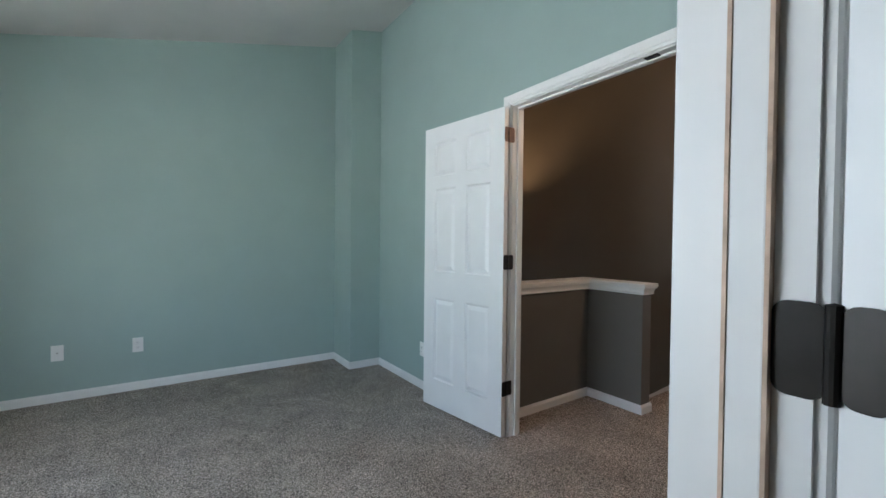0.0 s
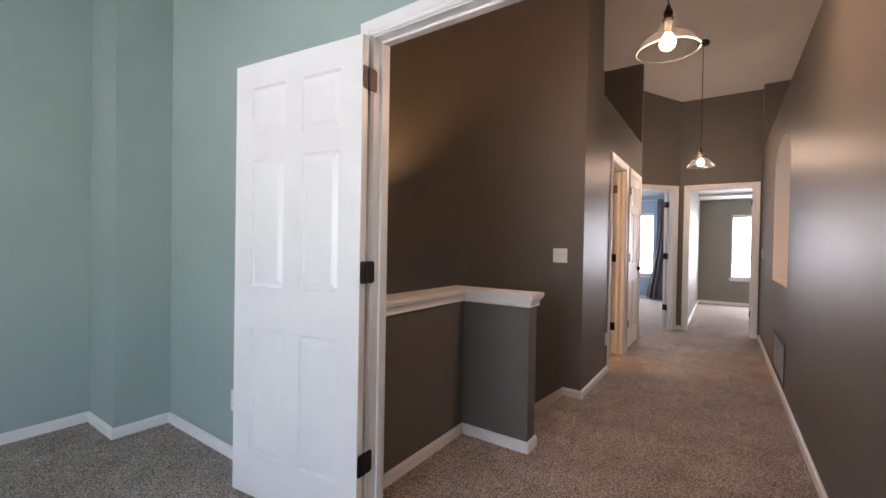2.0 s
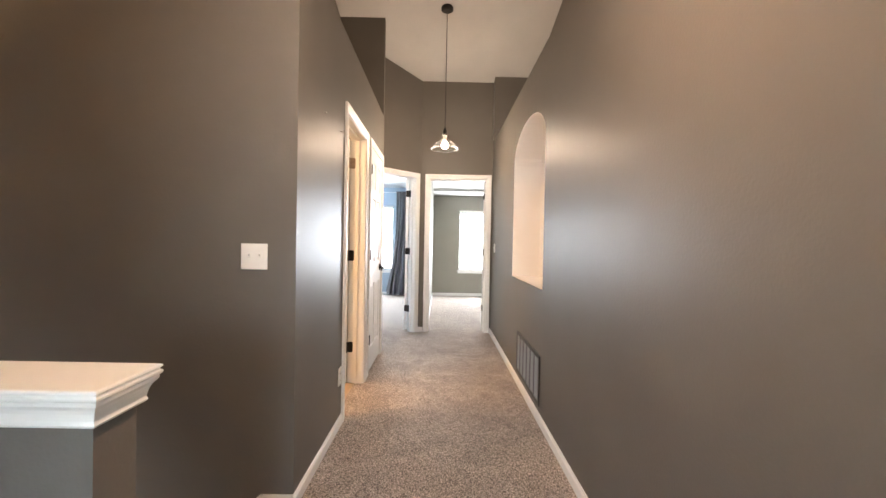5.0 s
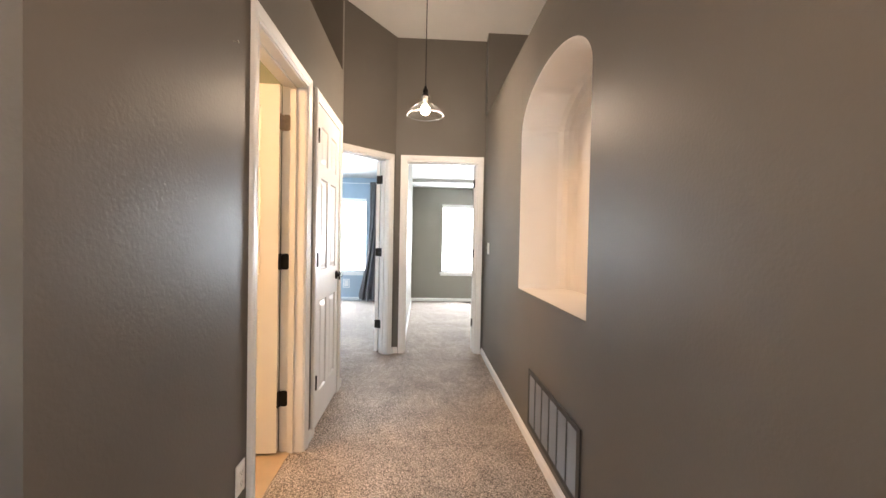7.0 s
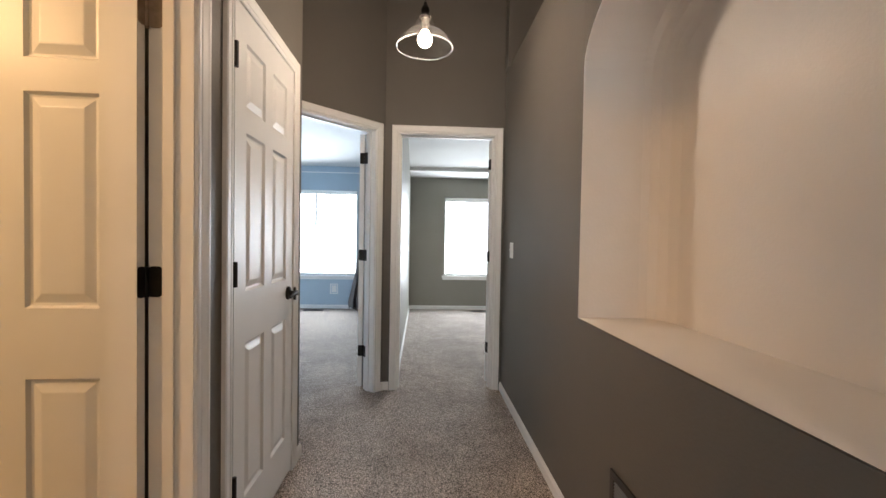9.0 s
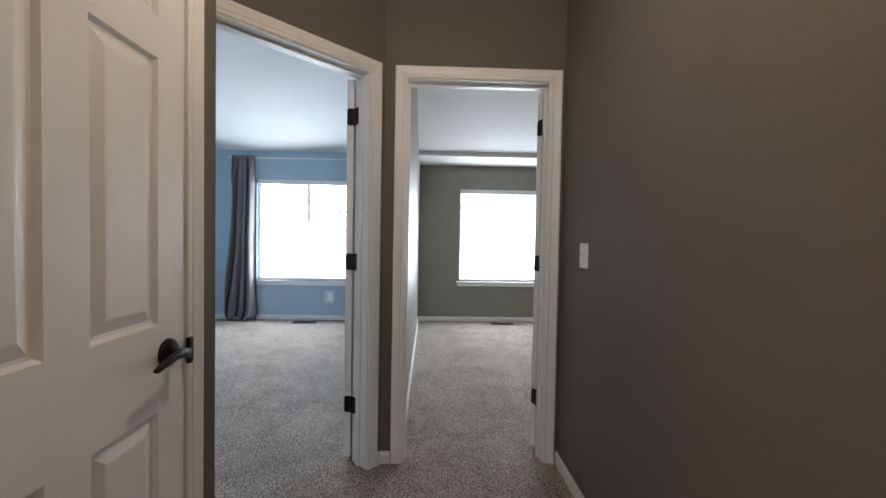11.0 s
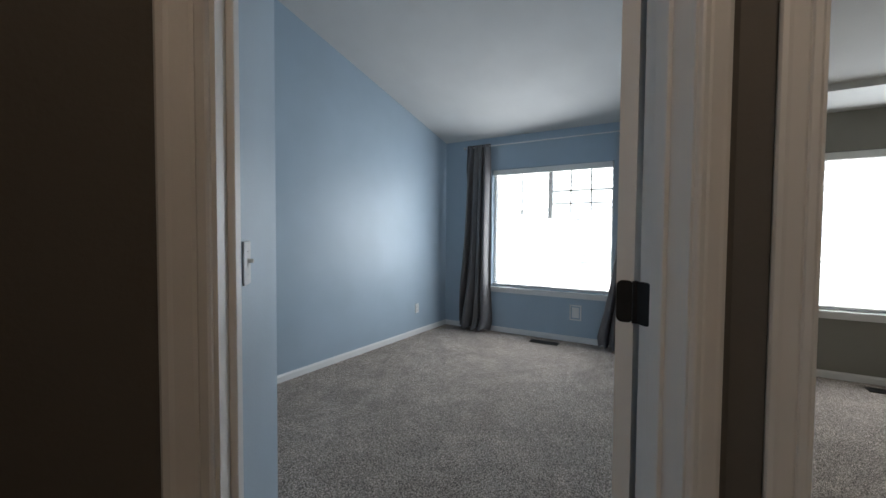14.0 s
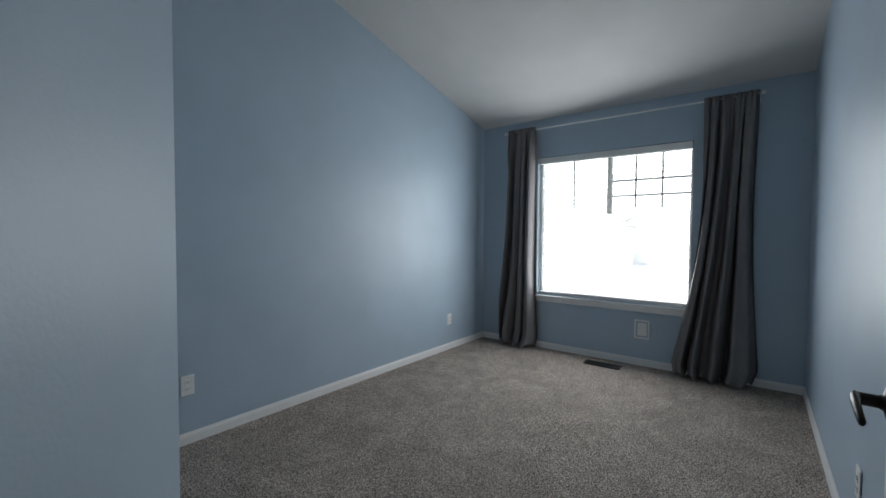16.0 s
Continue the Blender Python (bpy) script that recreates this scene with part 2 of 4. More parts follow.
def lathe(bm, profile, steps=28, axis="z", centre=(0, 0, 0)):
    """A turned shape from (radius, height) pairs."""
    rings = []
    for r, h in profile:
        ring = []
        for i in range(steps):
            a = 2 * math.pi * i / steps
            p = (r * math.cos(a), r * math.sin(a), h)
            if axis == "y":
                p = (p[0], p[2], p[1])
            elif axis == "x":
                p = (p[2], p[0], p[1])
            ring.append(bm.verts.new(Vector(p) + Vector(centre)))
        rings.append(ring)
    for a, b in zip(rings, rings[1:]):
        for i in range(steps):
            j = (i + 1) % steps
            bm.faces.new((a[i], a[j], b[j], b[i]))
    for ring, (r, h) in ((rings[0], profile[0]), (rings[-1], profile[-1])):
        if r > 0.0005:
            bm.faces.new(ring)
    bmesh.ops.remove_doubles(bm, verts=bm.verts, dist=0.00005)


RIDGE = 5.24


def vault(x):
    """Height of the vaulted ceiling."""
    return 3.20 + 0.237 * (x - 2.05) if x < RIDGE else 2.42 + 0.243 * (11.565 - x)


def wall(name, a, b, t, mat, label, top=None, z0=0.0, openings=()):
    """A wall whose painted face runs from a to b, thickness t to the left of that way; openings as (from, to, sill, head) along it."""
    a, b = Vector(a), Vector(b)
    way = (b - a).normalized()
    side = Vector((-way.y, way.x)) * t
    length = (b - a).length
    cuts = {0.0, length}
    # doorways are cut wider by the lining's thickness
    openings = [(s0 - 0.0185, s1 + 0.0185, lo, hi + 0.0185) if lo == 0 else (s0, s1, lo, hi) for s0, s1, lo, hi in openings]
    for s0, s1, _, _ in openings:
        cuts |= {s0, s1}
    if abs(way.x) > 0.01:
        s = (RIDGE - a.x) / way.x
        if 0.01 < s < length - 0.01:
            cuts.add(s)
    cuts = sorted(cuts)
    top = top or (lambda x: vault(x) + 0.03)
    bm = bmesh.new()
    for s0, s1 in zip(cuts, cuts[1:]):
        p0, p1 = a + way * s0, a + way * s1
        foot = [p0, p1, p1 + side, p0 + side]
        hole = next((o for o in openings if o[0] <= s0 + 1e-6 and o[1] >= s1 - 1e-6), None)
        if hole:
            if hole[2] > z0:
                prism(bm, foot, z0, hole[2])
            prism(bm, foot, hole[3], top)
        else:
            prism(bm, foot, z0, top)
    return tagged(mesh_object(name, bm, mat), label, "wall", kind="structure")


def baseboard(a, b, label="white painted baseboard along the wall"):
    """Skirting whose back runs from a to b, standing out to the right of that way."""
    a, b = Vector(a), Vector(b)
    way = (b - a).normalized()
    out = Vector((way.y, -way.x))
    profile = [(0.001, 0.0), (0.013, 0.0), (0.013, 0.045), (0.010, 0.053), (0.007, 0.056), (0.005, 0.064), (0.001, 0.064)]
    bm = bmesh.new()
    ends = []
    for p in (a, b):
        ends.append([bm.verts.new((*(p + out * u), z)) for u, z in profile])
    n = len(profile)
    for i in range(n):
        j = (i + 1) % n
        bm.faces.new((ends[0][i], ends[0][j], ends[1][j], ends[1][i]))
    bm.faces.new(ends[0])
    bm.faces.new(ends[1][::-1])
    return tagged(mesh_object("baseboard", bm, TRIM), label, "baseboard", kind="structure")


CASING = [(0.006, 0.0), (0.006, 0.009), (0.010, 0.012), (0.020, 0.012), (0.023, 0.008), (0.027, 0.012), (0.048, 0.016), (0.054, 0.018), (0.062, 0.018), (0.066, 0.014), (0.066, 0.0)]


def casing_mesh(width, height, y, sign, profile=None):
    bm = bmesh.new()
    profile = profile or CASING
    rows = []
    for u, v in profile:
        yy = y + sign * v
        rows.append([bm.verts.new(p) for p in ((-u, yy, 0), (-u, yy, height + u), (width + u, yy, height + u), (width + u, yy, 0))])
    n = len(rows)
    for i in range(n):
        j = (i + 1) % n
        for k in range(3):
            bm.faces.new((rows[i][k], rows[i][k + 1], rows[j][k + 1], rows[j][k]))
    for k in (0, 3):
        bm.faces.new([r[k] for r in rows])
    return bm


def door_frame(name, m, width, height, depth, label, stop=0.05, front=True, back=True):
    """Lining, stops and casings of a doorway. Local x along the wall from the left jamb, y out of the front face, z up; the wall goes back to -depth."""
    ob = thing(name, label, "door frame", m, "structure")
    bm = bmesh.new()
    box(bm, -0.019, 0, -depth + 0.0, 0.0, 0, height)
    box(bm, width, width + 0.019, -depth, 0.0, 0, height)
    box(bm, -0.019, width + 0.019, -depth, 0.0, height, height + 0.019)
    part("jamb", bm, TRIM, ob)
    bm = bmesh.new()
    box(bm, 0, 0.011, -stop - 0.032, -stop, 0, height - 0.011, 0.002)
    box(bm, width - 0.011, width, -stop - 0.032, -stop, 0, height - 0.011, 0.002)
    box(bm, 0, width, -stop - 0.032, -stop, height - 0.011, height, 0.002)
    part("door_stop", bm, TRIM, ob)
    if front:
        part("casing", casing_mesh(width, height, 0.0, 1), TRIM, ob)
    if back:
        part("casing", casing_mesh(width, height, -depth, -1), TRIM, ob)
    return ob


def leaf_mesh(w, h, t):
    """A six-panel door slab: x from the hinge, y through the thickness, z up."""
    stile, mull = 0.108 * w / 0.74, 0.10 * w / 0.74
    pw = (w - 2 * stile - mull) / 2
    xs = [0, stile, stile + pw, stile + pw + mull, w - stile, w]
    zs = [0, 0.20 * h / 2.02, 0.79 * h / 2.02, 0.985 * h / 2.02, 1.575 * h / 2.02, 1.665 * h / 2.02, 1.905 * h / 2.02, h]
    bm = bmesh.new()
    for y, s in ((0.0, 1), (t, -1)):
        for i in range(5):
            for k in range(7):
                x0, x1, z0, z1 = xs[i], xs[i + 1], zs[k], zs[k + 1]
                if i in (1, 3) and k in (1, 3, 5):
                    rings = []
                    for inset, d in ((0, 0), (0.007, 0.0095), (0.014, 0.0105), (0.038, 0.002), (0.042, 0.0015)):
                        yy = y + s * d
                        rings.append([bm.verts.new(p) for p in ((x0 + inset, yy, z0 + inset), (x1 - inset, yy, z0 + inset), (x1 - inset, yy, z1 - inset), (x0 + inset, yy, z1 - inset))])
                    for a, b in zip(rings, rings[1:]):
                        for q in range(4):
                            r = (q + 1) % 4
                            bm.faces.new((a[q], a[r], b[r], b[q]))
                    bm.faces.new(rings[-1])
                else:
                    bm.faces.new([bm.verts.new(p) for p in ((x0, y, z0), (x1, y, z0), (x1, y, z1), (x0, y, z1))])
    for p in (((0, 0, 0), (0, t, 0), (0, t, h), (0, 0, h)), ((w, 0, 0), (w, t, 0), (w, t, h), (w, 0, h)), ((0, 0, 0), (w, 0, 0), (w, t, 0), (0, t, 0)), ((0, 0, h), (w, 0, h), (w, t, h), (0, t, h))):
        bm.faces.new([bm.verts.new(q) for q in p])
    bmesh.ops.remove_doubles(bm, verts=bm.verts, dist=0.0001)
    return bm


def rounded_plate(bm, y, z, wide, high, thick, r, axis):
    """A plate with rounded corners in the plane across one axis: 'x' has it in y-z, 'y' in x-z."""
    pts = []
    for cx, cz, a0 in ((wide - r, high - r, 0), (r, high - r, 90), (r, r, 180), (wide - r, r, 270)):
        for k in range(5):
            a = radians(a0 + 22.5 * k)
            pts.append((y + cx + r * math.cos(a), z + cz + r * math.sin(a)))
    lo = [bm.verts.new((0, p, q) if axis == "x" else (p, 0, q)) for p, q in pts]
    hi = [bm.verts.new((thick, p, q) if axis == "x" else (p, thick, q)) for p, q in pts]
    n = len(pts)
    bm.faces.new(lo)
    bm.faces.new(hi)
    for i in range(n):
        j = (i + 1) % n
        bm.faces.new((lo[i], lo[j], hi[j], hi[i]))


def lever(bm, side, y, x, z, toward):
    """A rose and a curved lever handle on a slab's face; side is the way out, toward the way that the lever points."""
    lathe(bm, [(0.0, 0.0), (0.033, 0.0), (0.033, 0.005), (0.029, 0.010), (0.014, 0.014), (0.011, 0.020), (0.011, 0.046), (0.013, 0.050), (0.0, 0.052)], 20, "y", (0, 0, 0))
    first = list(bm.verts)
    for v in first:
        v.co = Vector((x + v.co.x, y + side * v.co.y, z + v.co.z))
    path = [(0.0, 0.046, 0.0, 0.010), (0.02, 0.050, 0.006, 0.010), (0.05, 0.052, 0.008, 0.009), (0.085, 0.051, 0.001, 0.008), (0.108, 0.049, -0.006, 0.007), (0.117, 0.048, -0.006, 0.003)]
    rings = []
    for u, out, up, r in path:
        rings.append([bm.verts.new((x + toward * u, y + side * (out + 0.75 * r * math.cos(a)), z + up + 1.1 * r * math.sin(a))) for a in (2 * math.pi * k / 10 for k in range(10))])
    for a, b in zip(rings, rings[1:]):
        for k in range(10):
            j = (k + 1) % 10
            bm.faces.new((a[k], a[j], b[j], b[k]))
    bm.faces.new(rings[0])
    bm.faces.new(rings[-1])


def door(name, hinge, angle, w, label, h=2.02, t=0.035, flip=False, hinge_mats=None, plate=True, jamb_angle=None, latch=True, levers=True, lever_z=0.915, barrel=0.0065, middle=1.012):
    """A hinged six-panel leaf. hinge: the floor point of the pin; angle: the way from it to the free edge, in degrees; flip: the slab lies to the right of that way."""
    m = pose(hinge[0], hinge[1], 0.018, 0, 0, angle)
    ob = thing(name, label, "door", m, "structure")
    bm = leaf_mesh(w, h, t)
    for v in bm.verts:
        v.co.y = (-0.004 - v.co.y) if flip else (0.004 + v.co.y)
        v.co.x += 0.003
    slab = part("slab", bm, DOORW, ob)
    y0, y1 = (-0.004 - t, -0.004) if flip else (0.004, 0.004 + t)
    for i, z in enumerate((0.245, middle, 1.780)):
        bm = bmesh.new()
        lathe(bm, [(0, 0), (barrel, 0.0), (barrel, 0.088), (0.0, 0.09)], 12)
        if plate:
            first = len(bm.verts)
            rounded_plate(bm, y0, 0.0, t - 0.001, 0.089, 0.002, 0.012, "x")
            fresh = list(bm.verts)[first:]
            for v in fresh:
                v.co.x += 0.0012
        if jamb_angle is not None:
            first = len(bm.verts)
            rounded_plate(bm, 0.0, 0.0, 0.040, 0.089, 0.002, 0.012, "y")
            turn = Matrix.Rotation(radians(jamb_angle - angle), 3, "Z")
            for v in list(bm.verts)[first:]:
                v.co = turn @ (v.co + Vector((0.004, -0.001, 0)))
        for v in bm.verts:
            v.co.z += z
        part("hinge", bm, (hinge_mats or {}).get(i, BRONZE), ob, "dark bronze butt hinge" if i not in (hinge_mats or {}) else "worn bare metal hinge")
    for side, y in ((-1, y0), (1, y1)):
        if levers:
            bm = bmesh.new()
            lever(bm, side, y, w - 0.062, lever_z, -1)
            part("door_handle", bm, BRONZE, ob, "dark bronze lever handle", True)
    if latch:
        bm = bmesh.new()
        rounded_plate(bm, (y0 + y1) / 2 - 0.0125, lever_z - 0.029, 0.025, 0.057, 0.002, 0.005, "x")
        for v in bm.verts:
            v.co.x += w + 0.003
        plate_ob = part("latch_plate", bm, BRONZE, ob)
        bm = bmesh.new()
        box(bm, w + 0.005, w + 0.014, (y0 + y1) / 2 - 0.006, (y0 + y1) / 2 + 0.006, lever_z - 0.010, lever_z + 0.009, 0.002)
        part("latch_bolt", bm, STEEL, plate_ob, "bare metal latch bolt")
    return ob


# ---- floors and ceilings ----
bm = bmesh.new()
box(bm, -1.4, 2.122, 0.53, 4.55, -0.25, 0)
box(bm, 2.122, 4.15, 0.0, 2.06, -0.25, 0)
box(bm, 2.122, 3.199, 2.06, 2.48, -0.25, 0)
box(bm, 4.15, 11.75, -1.25, 4.60, -0.25, 0)
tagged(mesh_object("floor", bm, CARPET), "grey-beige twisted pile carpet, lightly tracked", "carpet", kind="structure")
tagged(mesh_object("floor_bath", boxed(4.25, 5.86, 1.985, 4.40, 0.0, 0.005), TILE), "tan tile bathroom floor", "floor", kind="structure")
tagged(mesh_object("floor_entry", boxed(-1.25, 1.60, -1.70, 0.53, -0.25, 0.0), TILE), "tan tile floor behind the doorway", "floor", kind="structure")
tagged(mesh_object("floor_lower", boxed(2.0, 4.3, 2.0, 6.2, -2.9, -2.7), CARPET), "carpeted lower floor at the foot of the stairs", "floor", kind="structure")
bm = bmesh.new()
prism(bm, [(-1.4, 0.50), (RIDGE, 0.50), (RIDGE, 4.6), (-1.4, 4.6)], 0, 1)
prism(bm, [(2.1, -0.1), (RIDGE, -0.1), (RIDGE, 0.50), (2.1, 0.50)], 0, 1)
prism(bm, [(RIDGE, -1.3), (11.75, -1.3), (11.75, 4.6), (RIDGE, 4.6)], 0, 1)
for v in bm.verts:
    v.co.z = vault(v.co.x) + (0.12 if v.co.z > 0.5 else 0.0)
tagged(mesh_object("ceiling", bm, CEIL), "white textured vaulted ceiling", "ceiling", kind="structure")
tagged(mesh_object("ceiling_bath", boxed(4.19, 5.92, 1.99, 4.46, 2.43, 2.47), CEIL), "flat white bathroom ceiling", "ceiling", kind="structure")
tagged(mesh_object("ceiling_entry", boxed(-1.31, 1.66, -1.76, 0.49, 2.45, 2.52), CEIL), "flat white ceiling behind the doorway", "ceiling", kind="structure")
bm = bmesh.new()
pts = [(7.91, 3.28), (10.93, 2.325), (10.93, 2.275), (11.58, 2.265), (11.58, 2.40), (7.91, 3.31)]
ends = [[bm.verts.new((x, y, z)) for x, z in pts] for y in (-1.10, 1.455)]
bm.faces.new(ends[0])
bm.faces.new(ends[1])
for i in range(6):
    j = (i + 1) % 6
    bm.faces.new((ends[0][i], ends[0][j], ends[1][j], ends[1][i]))
tagged(mesh_object("ceiling_olive_room", bm, CEIL), "sloped white ceiling with a lower strip by the window", "ceiling", kind="structure")

# ---- green bedroom ----
GW = "sage green painted drywall wall with orange-peel texture"
wall("wall_green_north", (-1.31, 4.416), (2.14, 4.416), 0.12, GREEN, GW)
wall("wall_green_east", (2.08, 4.416), (2.08, 0.56), 0.045, GREEN, GW, openings=[(4.416 - 2.197, 4.416 - 0.645, 0, 2.02)])
wall("wall_green_south", (2.14, 0.62), (-1.31, 0.62), 0.06, GREEN, GW, openings=[(2.14 - 0.810, 2.14 - 0.040, 0, 2.04)])
wall("wall_green_west", (-1.25, 0.5), (-1.25, 4.54), 0.12, GREEN, GW, openings=[(0.75, 2.35, 0.7, 2.1)])
bm = bmesh.new()
prism(bm, [(1.78, 3.995), (2.079, 3.995), (2.079, 4.415), (1.78, 4.415)], 0, lambda x: vault(x) + 0.02)
tagged(mesh_object("wall_column", bm, GREEN), "sage green boxed-out corner column", "wall", kind="structure")
baseboard((-1.25, 4.416), (1.78, 4.416))
baseboard((1.78, 4.403), (1.78, 3.995))
baseboard((1.767, 3.995), (2.08, 3.995))
baseboard((2.08, 3.982), (2.08, 2.267))
baseboard((2.08, 0.62), (0.878, 0.62))
baseboard((-0.03, 0.62), (-1.25, 0.62))
baseboard((-1.25, 0.62), (-1.25, 4.416))

# ---- room behind the first doorway ----
EW = "plain cream painted wall behind the doorway"
wall("wall_entry_north", (-1.25, 0.50), (1.60, 0.50), 0.06, CREAM, EW, top=2.5, openings=[(1.29, 2.06, 0, 2.04)])
wall("wall_entry_east", (1.60, 0.50), (1.60, -1.70), 0.06, CREAM, EW, top=2.5)
wall("wall_entry_south", (1.66, -1.70), (-1.31, -1.70), 0.06, CREAM, EW, top=2.5)
wall("wall_entry_west", (-1.25, -1.70), (-1.25, 0.50), 0.06, CREAM, EW, top=2.5)

# ---- hall ----
TW = "dark taupe painted drywall wall with orange-peel texture"
wall("wall_hall_west", (2.17, -0.05), (2.17, 4.45), 0.045, TAUPE, TW, openings=[(0.695, 2.247, 0, 2.02)])
wall("wall_hall_south", (7.79, 0.60), (2.17, 0.60), 0.38, TAUPE, TW, top=2.55, openings=[(1.594, 2.752, 0.889, 2.26)])
wall("wall_ledge_south", (7.79, 0.10), (2.17, 0.10), 0.06, TAUPE, TW, z0=2.45)
tagged(mesh_object("ledge_south", boxed(2.17, 7.79, 0.10, 0.22, 2.50, 2.549), TAUPE), "taupe painted plant ledge above the hall wall", "ledge", kind="structure")
wall("wall_hall_east", (7.79, 1.555), (7.79, 0.04), 0.06, TAUPE, TW, openings=[(0.12, 0.87, 0, 2.04)])
wall("wall_hall_diagonal", (6.80, 2.545), (7.79, 1.555), 0.06, TAUPE, TW, openings=[(0.544, 1.304, 0, 2.04)])
wall("wall_hall_return", (6.80, 1.92), (6.80, 2.545), 0.06, TAUPE, TW)
wall("wall_hall_north", (4.64, 1.92), (6.74, 1.92), 0.06, TAUPE, TW, top=2.55, openings=[(0.43, 1.105, 0, 2.04), (1.34, 2.005, 0, 2.04)])
wall("wall_hall_north_full", (4.13, 1.92), (4.64, 1.92), 0.06, TAUPE, TW)
wall("wall_stair_east", (4.13, 4.45), (4.13, 1.98), 0.06, TAUPE, TW, z0=-2.7)
wall("wall_stair_north", (2.11, 4.45), (4.19, 4.45), 0.1, TAUPE, TW, z0=-2.7)
wall("wall_stair_west", (2.17, 2.50), (2.17, 4.45), 0.045, TAUPE, TW, z0=-2.7, top=0.0)
wall("wall_ledge_north", (4.64, 2.40), (6.74, 2.40), 0.06, TAUPE, TW, z0=2.45)
wall("wall_ledge_west", (4.64, 1.98), (4.64, 2.40), 0.06, TAUPE, TW, z0=2.45)
tagged(mesh_object("ledge_north", boxed(4.64, 6.74, 1.98, 2.40, 2.50, 2.549), TAUPE), "taupe painted plant ledge above the bathroom", "ledge", kind="structure")
tagged(mesh_object("wall_closet", boxed(5.92, 6.74, 2.04, 2.10, 0, 2.49), TAUPE), "dark wall inside the closet", "wall", kind="structure")

bm = bmesh.new()
prism(bm, [(7.67, 0.101), (7.789, 0.101), (7.789, 0.612), (7.67, 0.612)], 2.551, lambda x: vault(x) + 0.02)
tagged(mesh_object("wall_ledge_end", bm, TAUPE), "taupe boxed-out wall end above the ledge", "wall", kind="structure")

# arched head of the niche and its cream lining
NX0, NX1, NZ0, NSPRING, NTOP = 5.038, 6.196, 0.889, 1.93, 2.20


def arch(n=24, shrink=0.0):
    c, half = (NX0 + NX1) / 2, (NX1 - NX0) / 2 - shrink
    return [(c + half * math.cos(math.pi * k / n), NSPRING + (NTOP - NSPRING - shrink) * math.sin(math.pi * k / n)) for k in range(n + 1)]


bm = bmesh.new()
curve = arch()
for (xa, za), (xb, zb) in zip(curve, curve[1:]):
    q = [bm.verts.new(p) for p in ((xa, 0.5995, za), (xb, 0.5995, zb), (xb, 0.5995, 2.262), (xa, 0.5995, 2.262))]
    r = [bm.verts.new((v.co.x, 0.245, v.co.z)) for v in q]
    bm.faces.new(q)
    bm.faces.new(r)
    bm.faces.new((q[0], q[1], r[1], r[0]))
bmesh.ops.remove_doubles(bm, verts=bm.verts, dist=0.0001)
tagged(mesh_object("wall_niche_head", bm, TAUPE), "taupe wall above an arched niche", "wall", kind="structure")
bm = bmesh.new()


def niche_ring(shrink):
    return [(NX0 + shrink, NZ0 + 0.004), (NX1 - shrink, NZ0 + 0.004)] + arch(shrink=shrink)


# the lining runs back, rounds into the back wall and closes
steps = [(0.0, 0.599), (0.004, 0.598), (0.004, 0.345), (0.012, 0.312), (0.035, 0.284), (0.075, 0.264), (0.125, 0.252)]
rows = [[bm.verts.new((x, y, z)) for x, z in niche_ring(shrink)] for shrink, y in steps]
n = len(rows[0])
for a, b in zip(rows, rows[1:]):
    for i in range(n):
        j = (i + 1) % n
        bm.faces.new((a[i], a[j], b[j], b[i]))
bm.faces.new(rows[-1])
bm.faces.new([bm.verts.new((x, 0.225, z)) for x, z in niche_ring(0.0)])
tagged(mesh_object("wall_niche", bm, CREAM), "cream painted arched wall niche", "niche", kind="structure")

baseboard((4.13, 2.05), (4.13, 1.92))
baseboard((4.117, 1.92), (4.995, 1.92))
baseboard((5.815, 1.92), (5.905, 1.92))
baseboard((6.716, 1.92), (6.813, 1.92))
baseboard((6.80, 1.92), (6.80, 2.545))
baseboard((6.80, 2.545), (7.136, 2.209))
baseboard((7.772, 1.573), (7.79, 1.555))
baseboard((7.79, 1.56), (7.79, 1.505))
baseboard((7.79, 0.60), (2.17, 0.60))

# half wall round the stairwell and its cap
bm = bmesh.new()
prism(bm, [(2.171, 2.37), (3.09, 2.37), (3.09, 2.485), (2.171, 2.485)], -0.25, 0.854)
prism(bm, [(3.09, 1.93), (3.20, 1.93), (3.20, 2.485), (3.09, 2.485)], -0.25, 0.854)
tagged(mesh_object("wall_half", bm, TAUPE), "taupe half wall round the stairwell", "half wall", kind="structure")


def cap_band(profile):
    """A moulding round the half wall's head, from (stand-out, height) pairs."""
    bm = bmesh.new()
    rings = []
    for u, z in profile:
        pts = [(2.172, 2.37 - u), (3.09 - u, 2.37 - u), (3.09 - u, 1.93 - u), (3.20 + u, 1.93 - u), (3.20 + u, 2.485 + u), (2.172, 2.485 + u)]
        rings.append([bm.verts.new((x, y, z)) for x, y in pts])
    for low, high in zip(rings, rings[1:]):
        for i in range(6):
            j = (i + 1) % 6
            bm.faces.new((low[i], low[j], high[j], high[i]))
    bm.faces.new(rings[0])
    bm.faces.new(rings[-1])
    return bm


cap = thing("half_wall_cap", "white gloss painted wooden cap with cove moulding on the half wall", "wall cap", kind="structure")
part("cap_board", cap_band([(0.026, 0.8925), (0.031, 0.8935), (0.034, 0.897), (0.034, 0.901), (0.030, 0.9045), (0.030, 0.907), (0.034, 0.910), (0.033, 0.914), (0.029, 0.916)]), TRIM, cap)
part("cove", cap_band([(0.013, 0.852), (0.014, 0.858), (0.016, 0.866), (0.020, 0.875), (0.026, 0.882), (0.029, 0.885), (0.029, 0.892)]), TRIM, cap)
part("bead", cap_band([(0.010, 0.838), (0.013, 0.840), (0.015, 0.844), (0.013, 0.848), (0.012, 0.8515)]), TRIM, cap)
